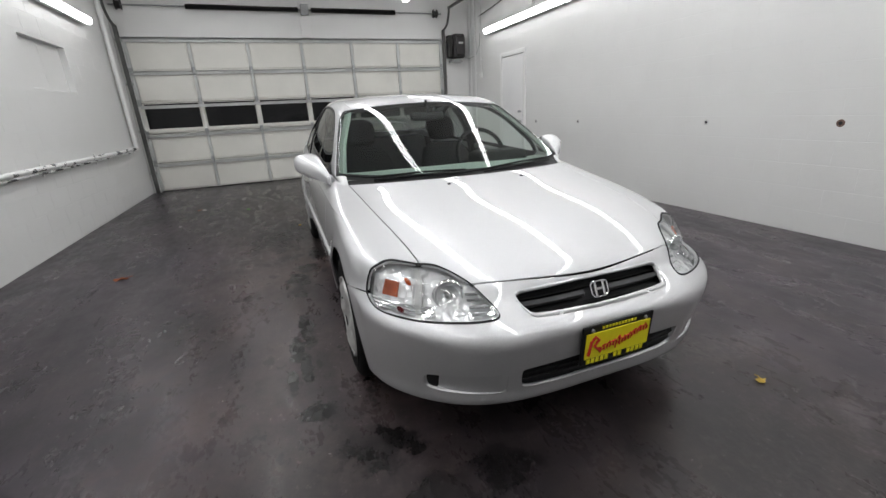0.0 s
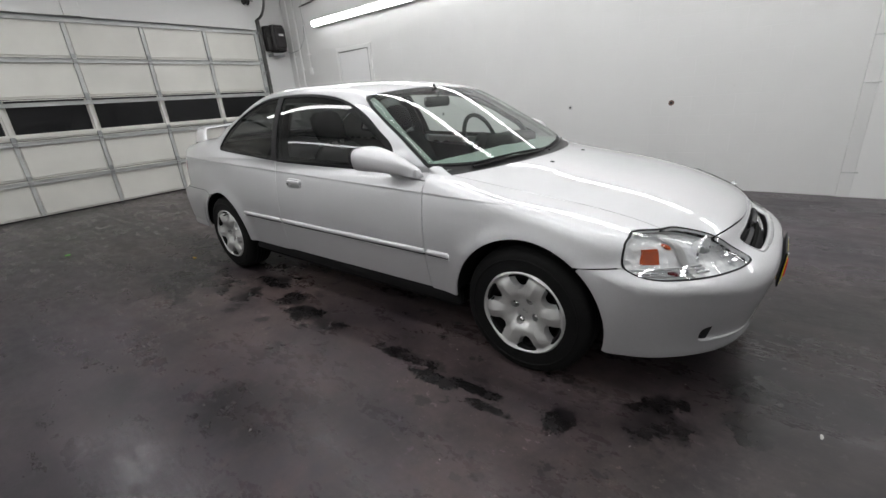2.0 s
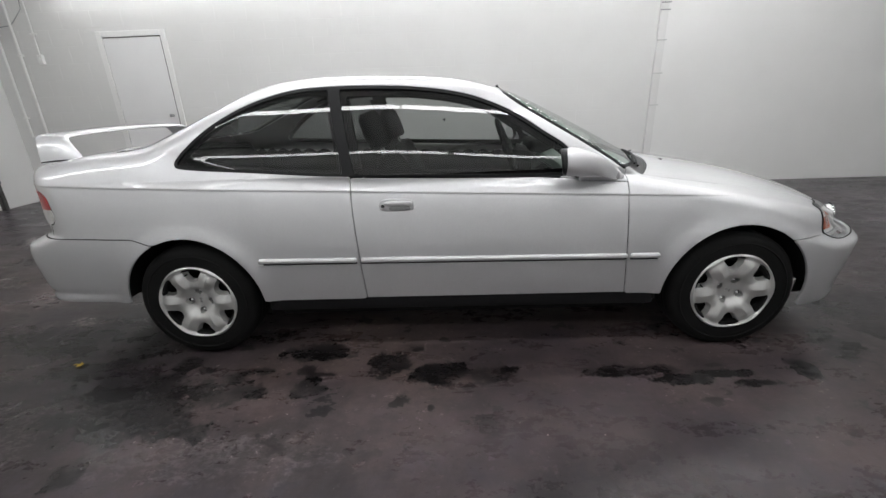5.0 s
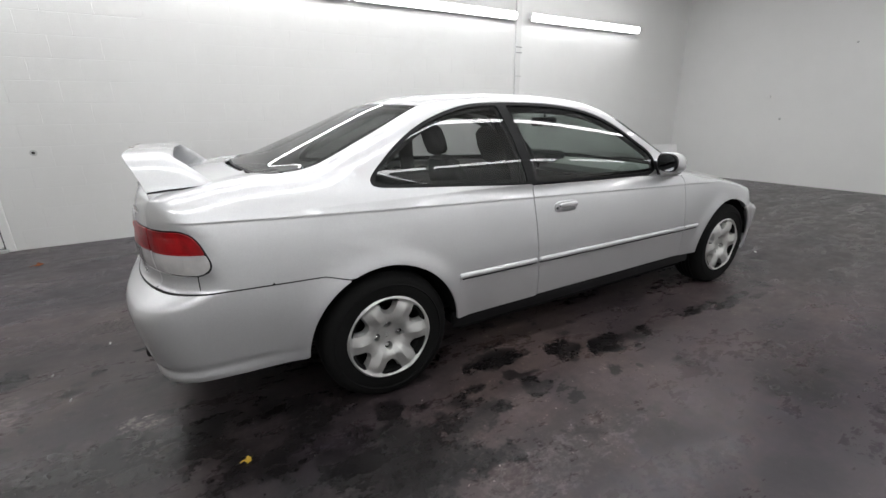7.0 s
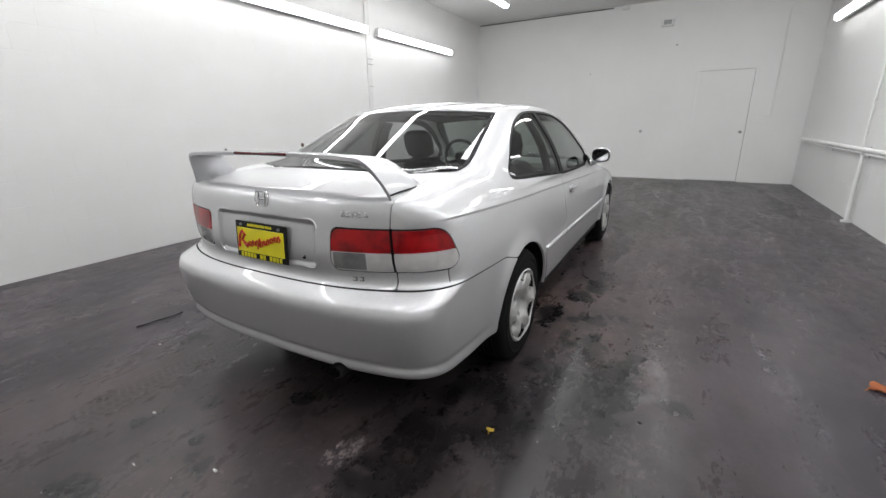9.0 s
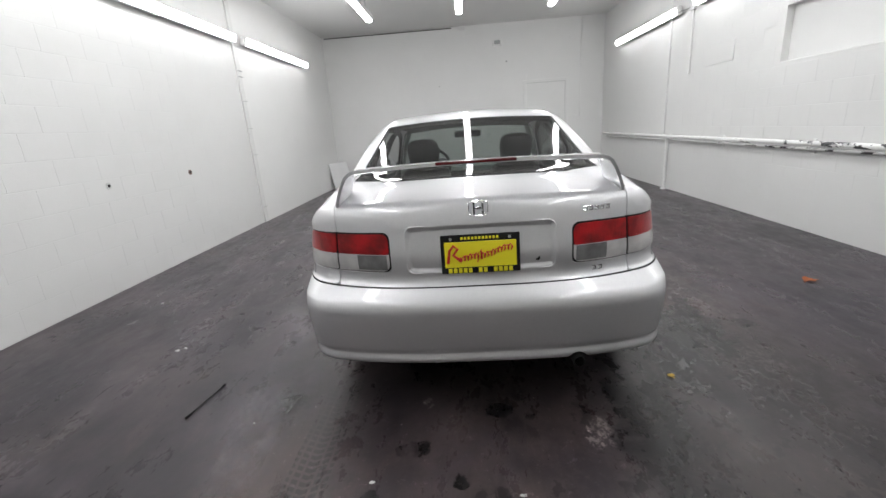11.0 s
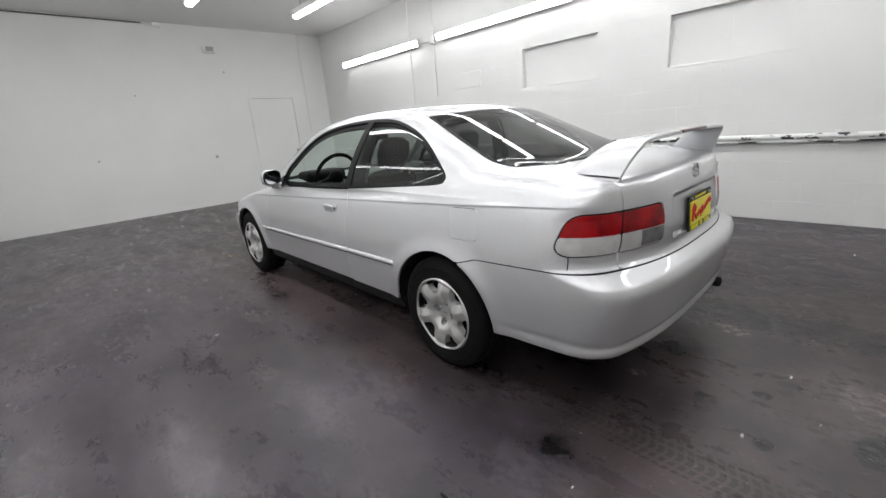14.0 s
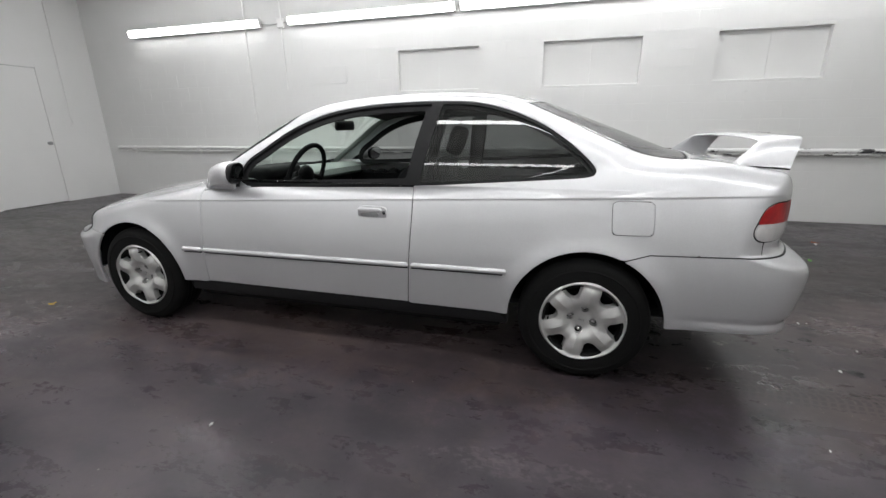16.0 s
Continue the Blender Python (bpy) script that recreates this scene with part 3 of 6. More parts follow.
sp = thing("torsion_shaft", "black torsion springs on a steel shaft above the door", "spring shaft")
part("shaft", cyl((DOOR_W - .02, NORTH - .12, 3.14), (2.62, NORTH - .12, 3.14), .013, 12), GALV, sp, smooth=True)
for a, b in ((-2.12, -.26), (-.02, 1.62)):
    n = int((b - a) / .012)
    prof = [(.036 + .010 * (.5 + .5 * math.cos(math.pi * i)), a + (b - a) * i / (2 * n)) for i in range(2 * n + 1)]
    part("spring", moved(lathe([(1e-5, a)] + prof + [(1e-5, b)], 12), Matrix.Translation((0, NORTH - .12, 3.14)) @ pose(0, 0, 0, 0, 90, 0)), DARK_STEEL, sp, "black oily coil spring", True)
part("centre_bracket", join(box((-.21, NORTH - .14, 3.05), (-.07, NORTH - .12, 3.24), .004), box((-.21, NORTH - .14, 3.05), (-.20, NORTH - .001, 3.24), .003)), GALV, sp)
part("mounting_post", box((-.24, NORTH - .035, DOOR_H), (-.04, NORTH - .001, TOP), .004), SMOOTH_WALL, sp, "white painted mounting post")
for x in (DOOR_W + .12, 2.48):
    part("drum", moved(lathe([(.012, -.04), (.075, -.04), (.08, -.03), (.06, -.02), (.06, .03), (.08, .04), (.012, .04)], 20), Matrix.Translation((x, NORTH - .12, 3.14)) @ pose(0, 0, 0, 0, 90, 0)), DARK_STEEL, sp, smooth=True)

op = thing("garage_opener", "dark brown wall-mounted garage door opener", "door opener")
part("housing", box((2.84, NORTH - .24, 2.28), (3.10, NORTH - .02, 2.76), .04, 3), OPENER, op)
part("motor_cover", box((2.87, NORTH - .29, 2.33), (3.09, NORTH - .2, 2.71), .04, 3), OPENER, op)
part("label_plate", box((2.93, NORTH - .295, 2.55), (3.03, NORTH - .289, 2.59), .002), SCRAP_WHITE, op, "pale maker's plate")
part("release_knob", ball((2.88, NORTH - .27, 2.31), .035, n=14), DARK_STEEL, op, smooth=True)
part("chain_guard", box((2.745, NORTH - .16, 2.30), (2.845, NORTH - .02, 2.74), .02, 2), DARK_STEEL, op, "black steel chain guard")
part("sprocket", moved(lathe([(1e-5, -.015), (.075, -.015), (.075, .015), (1e-5, .015)], 20), Matrix.Translation((2.79, NORTH - .175, 2.62)) @ pose(0, 0, 0, 90, 0, 0)), DARK_STEEL, op)
part("bracket", box((2.80, NORTH - .2, 2.20), (3.05, NORTH - .01, 2.26), .004), GALV, op)

for k, (y, x0, z0, z1, r) in enumerate(((5.92, EAST - .03, .9, TOP, .013), (5.70, EAST - .03, .4, TOP, .016), (5.44, EAST - .025, 1.93, TOP, .008))):
    cd = thing("conduit", "white painted conduit running up the block wall", "conduit", "conduits by the garage door")
    part("pipe", cyl((x0, y, z0), (x0, y, z1), r, 10), WHITE_METAL, cd, smooth=True)
    for z in (z0 + .25, (z0 + z1) / 2, z1 - .2):
        part("strap", box((EAST - .05, y - .03, z), (EAST - .001, y + .03, z + .02), .004), WHITE_METAL, cd)
sw = thing("light_switch", "white switch box on the block wall", "switch")
part("box", box((EAST - .045, 5.405, 1.83), (EAST - .001, 5.475, 1.945), .006), WHITE_METAL, sw)
part("toggle", box((EAST - .06, 5.43, 1.88), (EAST - .044, 5.45, 1.905), .004), WHITE_METAL, sw)
sw = thing("light_switch", "white switch plate beside the end door", "switch")
part("plate", box((-2.73, SOUTH + .001, 1.21), (-2.65, SOUTH + .010, 1.33), .003), WHITE_METAL, sw)
part("toggle", box((-2.70, SOUTH + .009, 1.255), (-2.68, SOUTH + .022, 1.285), .003), WHITE_METAL, sw)
cd = thing("conduit", "dark conduit along the top of the end wall", "conduit", "conduits on the end wall")
part("pipe", tube([(3.20, SOUTH + .02, TOP - .03), (1.6, SOUTH + .02, TOP - .028), (.18, SOUTH + .02, TOP - .03)], .012, 8), TRACK_STEEL, cd, smooth=True)
part("junction_box", box((-.12, SOUTH + .001, TOP - .08), (.02, SOUTH + .06, TOP - .005), .008), WHITE_METAL, cd)
part("pipe", cyl((.02, SOUTH + .02, TOP - .03), (.18, SOUTH + .02, TOP - .03), .012, 8), WHITE_METAL, cd, smooth=True)
for x in (2.7, 1.9, 1.1, .4):
    part("strap", box((x - .012, SOUTH + .001, TOP - .05), (x + .012, SOUTH + .035, TOP - .012), .003), GALV, cd)
cd = thing("conduit", "thin white conduit down the end wall to the switch", "conduit", "conduits on the end wall")
part("pipe", cyl((-2.79, SOUTH + .012, 1.33), (-2.79, SOUTH + .012, TOP), .010, 8), WHITE_METAL, cd, smooth=True)
part("hook", tube([(-2.79, SOUTH + .012, 1.33), (-2.79, SOUTH + .03, 1.27), (-2.74, SOUTH + .03, 1.25)], .009, 8), WHITE_METAL, cd, smooth=True)
wb = thing("wall_batten", "flat white trim batten beside the end door", "batten")
part("strip", box((-1.535, SOUTH + .0005, 0), (-1.495, SOUTH + .012, 2.32), .003), SMOOTH_WALL, wb)
for x, z, r in ((-.59, .99, .035), (-1.07, 2.64, .022), (1.35, 1.1, .02), (.55, 2.2, .016)):
    hl = thing("wall_patch", "small grey scuffed patch on the end wall", "wall patch", "patches on the end wall")
    part("patch", cyl((x, SOUTH - .001, z), (x, SOUTH + .003, z), r, 14), DOOR_RAIL, hl)
    part("plug", cyl((x + .004, SOUTH + .002, z), (x + .004, SOUTH + .007, z), r * .4, 10), GALV, hl)
hr = thing("wall_siren", "small white siren box high on the end wall", "siren")
part("housing", box((-.97, SOUTH + .001, 2.98), (-.75, SOUTH + .10, 3.12), .02, 2), WHITE_METAL, hr)
part("grille", box((-.93, SOUTH + .098, 3.01), (-.79, SOUTH + .108, 3.09), .004), GALV, hr)

# ---- fluorescent strip lights ----


def diffuser(y0, y1, wide, deep):
    """A wrap-around lens: a flattened half round along y with rounded ends."""
    secs = []
    for t in (0, .25, .6, 1, 1.8, 4):
        secs.append((y0 + .010 * t, 1 - .45 * max(0, 1 - t / 1.8) ** 2, 1 - .6 * max(0, 1 - t / 1.8) ** 2))
    secs += [(y0 + y1 - y, w, d) for y, w, d in secs[::-1]]
    ring = [math.pi * k / 16 for k in range(17)]
    return sweep([[(wide * w * math.copysign(abs(math.cos(a)) ** .6, math.cos(a)), y, .001 - deep * d * math.sin(a) ** .6) for a in ring] for y, w, d in secs])


def strip_light(length, group, label, lit, wide=.060, deep=.055):
    st = thing("strip_light", label, "strip light", group)
    part("housing", box((-wide - .012, .004, .0), (wide + .012, length - .004, .085), .008), WHITE_METAL, st)
    half = length / 2
    for i in range(2):
        part("diffuser", diffuser(i * half + .006, (i + 1) * half - .006, wide, deep), lit, st, "glowing white wrap-around lens", True)
    for y in (-.004, length - .006):
        part("end_cap", box((-wide * .7, y, .0), (wide * .7, y + .010, .080), .004), WHITE_METAL, st)
    part("joint_strip", box((-wide * .9, half - .004, -.012), (wide * .9, half + .004, .080), .002), WHITE_METAL, st)
    return st


first = strip_light(2.50, "strip lights on the side walls", "long white fluorescent strip light fixed to the block wall", TUBE, .050, .042)
first.matrix_basis = pose(EAST - .128, -5.31, 2.66, 0, 74, 0)
for y in (-2.53, .02, 2.57):
    copy_thing(first, pose(EAST - .108, y, 2.66, 0, 74, 0))
for y in (-5.80, -2.80, -.22, 2.30):
    copy_thing(first, pose(WEST + .108, y, 2.665, 0, -74, 0))
hung = strip_light(2.44, "strip lights hung from the ceiling", "fluorescent strip light hung below the white ceiling", TUBE_HIGH, .055, .040)
for y in (.25, 2.19):
    part("hanger_rod", cyl((0, y, .044), (0, y, TOP - 3.2 + .002), .006, 8), GALV, hung)
hung.matrix_basis = pose(-1.62, -4.55, 3.2)
# The two northern lamps are assumed, kept to brighten the garage door and rear.
for x in (-1.62, .0, 1.62):
    for k in range(4):
        if (x, k) not in ((-1.62, 0), (.0, 3)):
            copy_thing(hung, pose(x, -4.55 + 2.46 * k, 3.2))

# ---- pipe rail and other wall fittings ----
rl = thing("pipe_rail", "white painted pipe rail with peeling black patches along the wall", "pipe rail")
part("pipe", tube([(WEST + .075, -6.6, .865), (WEST + .075, -3, .86), (WEST + .075, 0, .86), (WEST + .075, 3, .855), (WEST + .075, 5.5, .85)], .026, 14), PEELED, rl, "peeling white and black pipe", True)
part("ledge", box((WEST + .001, -6.6, .795), (WEST + .055, 5.5, .812), .004), PEELED, rl)
for k in range(9):
    y = -6.3 + k * 1.45
    part("bracket", join(box((WEST + .001, y - .015, .80), (WEST + .085, y + .015, .835), .004), box((WEST + .001, y - .02, .76), (WEST + .012, y + .02, .90), .003)), WHITE_METAL, rl)
part("post", cyl((WEST + .05, -3.42, 0), (WEST + .05, -3.42, .80), .022, 12), WHITE_METAL, rl, smooth=True)
part("post_foot", cyl((WEST + .05, -3.42, 0), (WEST + .05, -3.42, .02), .05, 14), WHITE_METAL, rl)
dp = thing("drain_pipe", "white painted pipe running up the wall corner", "pipe")
part("pipe", cyl((WEST + .06, 5.56, .83), (WEST + .06, 5.56, TOP), .033, 14), WHITE_METAL, dp, smooth=True)
for z in (1.0, 1.9, 2.9):
    part("collar", cyl((WEST + .06, 5.56, z), (WEST + .06, 5.56, z + .05), .041, 14), WHITE_METAL, dp)
dp = thing("conduit", "thin white conduit up the block wall between lamps", "conduit", "conduits on the side wall")
part("pipe", cyl((WEST + .02, -2.98, 1.75), (WEST + .02, -2.98, TOP), .011, 10), WHITE_METAL, dp, smooth=True)
part("junction_box", box((WEST + .001, -3.03, 2.60), (WEST + .05, -2.93, 2.72), .005), WHITE_METAL, dp)
dp = thing("conduit", "thin white conduit up the block wall between lamps", "conduit", "conduits on the side wall")
part("pipe", cyl((WEST + .02, -3.62, .88), (WEST + .02, -3.62, TOP), .010, 10), WHITE_METAL, dp, smooth=True)
for z in (1.4, 2.2, 3.1):
    part("strap", box((WEST + .001, -3.645, z), (WEST + .034, -3.595, z + .018), .003), WHITE_METAL, dp)
dp = thing("lamp_cable", "thin grey cable linking two wall lamps", "cable", "cables between lamps")
part("cable", tube([(WEST + .05, -3.31, 2.66), (WEST + .03, -3.15, 2.65), (WEST + .03, -2.95, 2.665), (WEST + .05, -2.79, 2.66)], .006, 6), GALV, dp, smooth=True)
dp = thing("lamp_box", "small white junction box above a wall lamp", "junction box")
part("box", box((EAST - .06, 3.46, 2.80), (EAST - .001, 3.56, 2.90), .006), WHITE_METAL, dp)
part("cable", tube([(EAST - .03, 3.51, 2.90), (EAST - .03, 3.515, 3.2), (EAST - .025, 3.51, TOP)], .007, 6), WHITE_METAL, dp, smooth=True)
dp = thing("lamp_cable", "dark cable slung along the block wall near the ceiling", "cable", "cables between lamps")
part("cable", tube([(EAST - .02, 5.5, 3.02), (EAST - .025, 4.9, 3.06), (EAST - .025, 4.2, 3.13), (EAST - .025, 3.3, 3.22), (EAST - .02, 2.4, 3.30)], .011, 6), TRACK_STEEL, dp, smooth=True)
dp = thing("opener_cable", "thin grey cable hanging from the door opener to the lamp", "cable")
part("cable", tube([(3.12, NORTH - .10, 2.36), (3.20, NORTH - .18, 2.26), (EAST - .02, NORTH - .42, 2.30), (EAST - .02, NORTH - .62, 2.48), (EAST - .02, NORTH - .66, 2.80), (EAST - .02, NORTH - .66, 3.0)], .006, 6), GALV, dp, smooth=True)
pl = thing("wall_pilaster", "flat white pilaster with old bracket scars", "pilaster")
part("strip", box((EAST - .026, -2.70, .0), (EAST - .0005, -2.60, TOP), .003), WALL, pl)
for z in (2.25, 2.17, 1.83, 1.44, 1.05, .24):
    part("bracket_scar", box((EAST - .036, -2.72, z - .006), (EAST - .020, -2.60, z + .006), .002), GALV if z > 2 else DOOR_RAIL, pl)
for y in (-1.05, .13, 2.23, 3.36):
    hl = thing("bolt_hole", "dark bolt hole with rust stain in the wall", "bolt hole", "bolt holes in the wall")
    part("stain", cyl((EAST - .004, y, .955), (EAST - .0005, y, .955), .030, 16), GRIME if y < -1 else DOOR_RAIL, hl)
    # The hole is a raised disc, coloured dark for the shade inside.
    part("hole", cyl((EAST - .008, y, .955), (EAST - .003, y, .955), .014, 14), HOLE, hl)
fb = thing("leaning_board", "white board leaning against the block wall", "board")
bd = moved(box((-.012, -.32, 0), (.012, .32, .62), .004), Matrix.Translation((3.02, -6.36, .002)) @ pose(0, 0, 0, 0, 0, -24) @ pose(0, 0, 0, 0, 11, 0))
part("sheet", bd, BOARD, fb)
cl = thing("wall_clamp", "small painted pipe clamp on the end wall", "clamp")
part("block", box((1.55, SOUTH + .001, 1.45), (1.62, SOUTH + .03, 1.50), .006), WHITE_METAL, cl)


def leaf(at, size, turn, mat, label):
    """A curled dry leaf with a stalk, lying on the floor."""
    lf = thing("leaf", label, "leaf", "", (at[0], at[1], .003))
    rim = []
    for i in range(22):
        a = 2 * math.pi * i / 22
        r = size * (.62 + .38 * abs(math.cos(2.5 * a)))
        x, y = r * math.cos(a + turn), r * math.sin(a + turn) * .7
        rim.append((x, y, .004 + .35 * size * abs(math.sin(a)) ** 2 * (.6 + .4 * math.sin(3 * a))))
    verts = [(0, 0, .004)] + rim
    faces = [(0, i + 1, (i + 1) % 22 + 1) for i in range(22)]
    under = [(x, y, z - .003) for x, y, z in verts]
    n = len(verts)
    faces += [(n, (i + 1) % 22 + 1 + n, i + 1 + n) for i in range(22)]
    faces += [(i + 1, i + 1 + n, (i + 1) % 22 + 1 + n, (i + 1) % 22 + 1) for i in range(22)]
    part("blade", (verts + under, faces), mat, lf, smooth=True)
    part("stalk", tube([(0, 0, .006), (size * math.cos(turn), size * math.sin(turn), .008), (1.6 * size * math.cos(turn + .2), 1.6 * size * math.sin(turn + .2), .006)], .0025, 6), mat, lf)


leaf((-2.41, .83), .055, .4, LEAF, "curled orange dry leaf lying on the floor")
leaf((2.54, 3.36), .045, 2.0, LEAF, "curled orange dry leaf lying on the floor")
leaf((.82, -2.2), .025, 1.0, SCRAP_YELLOW, "small yellow leaf scrap on the floor")
leaf((-.914, 1.94), .018, 1.5, SCRAP_YELLOW, "small yellow leaf scrap on the floor")
leaf((-2.22, 3.68), .030, .9, LEAF, "small orange leaf scrap on the floor")


def scrap(at, size, turn, mat, label):
    """A crumpled flake lying on the floor."""
    sc = thing("litter_scrap", label, "litter", "litter on the floor", (at[0], at[1], .0))
    rng = random.Random(int(1000 * at[0]) + 7)
    top = [(size * rng.uniform(.6, 1.2) * math.cos(2 * math.pi * i / 9 + turn), size * .42 * rng.uniform(.5, 1.3) * math.sin(2 * math.pi * i / 9 + turn), .002 + size * rng.uniform(.05, .5)) for i in range(9)]
    verts = top + [(x, y, .0005) for x, y, z in top] + [(0, 0, size * .5)]
    faces = [(i, (i + 1) % 9, 18) for i in range(9)] + [(i, i + 9, (i + 1) % 9 + 9, (i + 1) % 9) for i in range(9)] + [tuple(range(17, 8, -1))]
    part("flake", (verts, faces), mat, sc)


for x, y, s, mat, what in ((-1.54, 3.34, .028, SCRAP_GREEN, "small green and white scrap on the floor"), (-2.16, 3.67, .024, SCRAP_WHITE, "small white paper scrap on the floor"), (1.94, 1.49, .018, SCRAP_WHITE, "torn white paper scrap on the floor"), (1.90, 1.46, .012, SCRAP_WHITE, "torn white paper scrap on the floor"), (2.63, .67, .014, SCRAP_WHITE, "small white paper scrap on the floor"), (1.08, 2.20, .008, SCRAP_WHITE, "tiny white crumb on the floor"),
                           (-.10, 2.62, .012, SCRAP_WHITE, "tiny white crumb on the floor"), (-.62, -2.35, .012, SCRAP_WHITE, "tiny white crumb on the floor"), (.45, 2.55, .012, SCRAP_WHITE, "tiny white crumb on the floor"),
                           (.2, 2.75, .010, SCRAP_WHITE, "tiny white crumb on the floor"), (-2.3, 2.7, .016, SCRAP_WHITE, "small white paper scrap on the floor"), (1.55, -.15, .012, SCRAP_WHITE, "tiny white crumb on the floor")):
    scrap((x, y), s, x * 3, mat, what)
tw = thing("black_strip", "thin black rubber strip lying on the floor", "rubber strip")
part("strip", tube([(1.40, 1.885, .006), (1.402, 1.95, .006), (1.418, 2.02, .006), (1.43, 2.10, .006), (1.44, 2.155, .007)], [.006, .003, .0035, .0035, .006], 8), SHADE, tw, smooth=True)

# ---- the car's skin as one smooth function ----
def spline(*pts):
    """Natural cubic spline through points, straight beyond its ends."""
    x = np.array([p[0] for p in pts], float); y = np.array([p[1] for p in pts], float)
    n = len(x); h = np.diff(x); A = np.eye(n); r = np.zeros(n)
    for i in range(1, n - 1):
        A[i, i - 1:i + 2] = h[i - 1], 2 * (h[i - 1] + h[i]), h[i]
        r[i] = 6 * ((y[i + 1] - y[i]) / h[i] - (y[i] - y[i - 1]) / h[i - 1])
    m = np.linalg.solve(A, r)
    s0 = (y[1] - y[0]) / h[0] - h[0] * m[1] / 6
    s1 = (y[-1] - y[-2]) / h[-1] + h[-1] * m[-2] / 6
    def f(t):
        t = np.asarray(t, float); i = np.clip(np.searchsorted(x, t) - 1, 0, n - 2)
        a, b, d = x[i + 1] - t, t - x[i], h[i]
        v = (m[i] * a ** 3 + m[i + 1] * b ** 3) / (6 * d) + (y[i] / d - m[i] * d / 6) * a + (y[i + 1] / d - m[i + 1] * d / 6) * b
        return np.where(t < x[0], y[0] + s0 * (t - x[0]), np.where(t > x[-1], y[-1] + s1 * (t - x[-1]), v))
    return f
def smax(a, b, k):
    h = np.clip(.5 + .5 * (a - b) / k, 0, 1)
    return a * h + b * (1 - h) + k * h * (1 - h)
def smin(a, b, k):
    return -smax(-a, -b, k)
half_width = spline((-2.1, .78), (-1.7, .815), (-1.31, .83), (-.7, .833), (0, .834), (.6, .834), (1.31, .832), (1.8, .81), (2.2, .77))
deck = spline((-2.2, .50), (-2.06, .608), (-1.95, .668), (-1.8, .725), (-1.6, .778), (-1.3, .833), (-1.05, .872), (-.8, .885), (-.3, .882), (.5, .902), (1.0, .93), (1.33, .955), (1.6, 1.0), (1.8, 1.022), (2.0, 1.003), (2.2, .972))
deck_bow = spline((-2.1, .36), (-1.6, .39), (-.9, .45), (-.4, .06), (0, 0), (1.2, 0), (1.7, -.10), (2.2, -.10))
roof = spline((-1.08, .845), (-.9, .945), (-.6, 1.105), (-.3, 1.247), (-.12, 1.307), (.1, 1.342), (.45, 1.36), (.8, 1.35), (1.0, 1.318), (1.2, 1.248), (1.5, 1.13), (1.8, 1.012), (1.95, .955))
roof_bow = spline((-1.1, .42), (-.95, .32), (-.8, .22), (-.5, .15), (-.25, .02), (.3, .04), (.7, -.05), (1.1, -.25), (1.9, -.28))
glass_x = spline((-1.0, .738), (-.8, .738), (-.6, .740), (-.4, .749), (-.2, .765), (0, .777), (.25, .786), (.5, .787), (1.0, .762), (1.33, .745), (1.7, .675), (1.95, .60))
lean_in = spline((-1.0, .33), (-.5, .315), (-.1, .27), (.3, .225), (.6, .22), (1.9, .22))
nose = spline((.15, -2.03), (.19, -2.084), (.22, -2.106), (.25, -2.109), (.30, -2.119), (.40, -2.146), (.47, -2.16), (.515, -2.146), (.545, -2.088), (.57, -2.045), (.62, -2.018), (.7, -1.985))
tail = spline((.24, 2.19), (.29, 2.222), (.35, 2.243), (.45, 2.267), (.53, 2.28), (.585, 2.272), (.62, 2.243), (.65, 2.215), (.72, 2.213), (.85, 2.202), (.94, 2.184), (1.0, 2.168))
def crease(y): return .812 + .038 * y
def softplus(t, w): return w * np.logaddexp(0, t / w)
def body(P):
    x, y, z = np.abs(P[..., 0]), P[..., 1], P[..., 2]
    side = half_width(y) - np.interp(y, (-1.9, -1.6, 1.6, 1.9), (.018, .03, .03, .014)) * np.clip((.55 - z) / .33, 0, 2) ** 2 - .024 * np.clip((z - .5) / .27, 0, 3) ** 2 - .38 * softplus(z - crease(y), .003) - .0055 * np.clip((2.08 - y) / .15, 0, 1) * np.exp(-np.clip(crease(y) - z, 0, 1) / .045) / (1 + np.exp(np.clip((z - crease(y)) / .0014, -30, 30)))
    lip = .005 * np.exp(-((z - .312) / .014) ** 2) - .010 * np.exp(-((z - .348) / .016) ** 2)
    side = side + .35 * lip * np.clip((y - 1.6) / .3, 0, 1)
    d = np.hypot(y - np.where(y < 0, -1.31, 1.31), z - .292)
    side = side + .014 * np.exp(-((d - .345) / .055) ** 2) * np.clip((.80 - z) / .2, 0, 1)
    top = deck(y - deck_bow(y) * x * x) - .02 * (x / .75) ** 2
    k = np.interp(y, (-2.0, -1.7, -1.4, -.8, 0, 1.2, 1.8), (.08, .062, .042, .032, .036, .05, .07))
    g = smax(z - top, x - side, k)
    g = smax(g, nose(z) + .288 * (x / .75) ** 4 - y, .06)
    return smax(g, y - tail(z) - lip + np.interp(z, (.60, .65, .78, 1.0), (.085, .165, .163, .108)) * (x / .72) ** 3, np.interp(z, (.84, .96), (.12, .05)))
def cabin(P):
    x, y, z = np.abs(P[..., 0]), P[..., 1], P[..., 2]
    side = glass_x(y) - lean_in(y) * np.clip(z - .9, 0, 1) - .3 * np.clip(.9 - z, 0, 1) - .70 * np.clip(z - .9, 0, 1) ** 2
    top = roof(y - roof_bow(y) * x * x) - .03 * (x / .55) ** 2
    return np.maximum.reduce([smax(z - top, x - side, np.interp(y, (-.3, .2, .9), (.030, .050, .07))), y - 2.0, -1.15 - y])
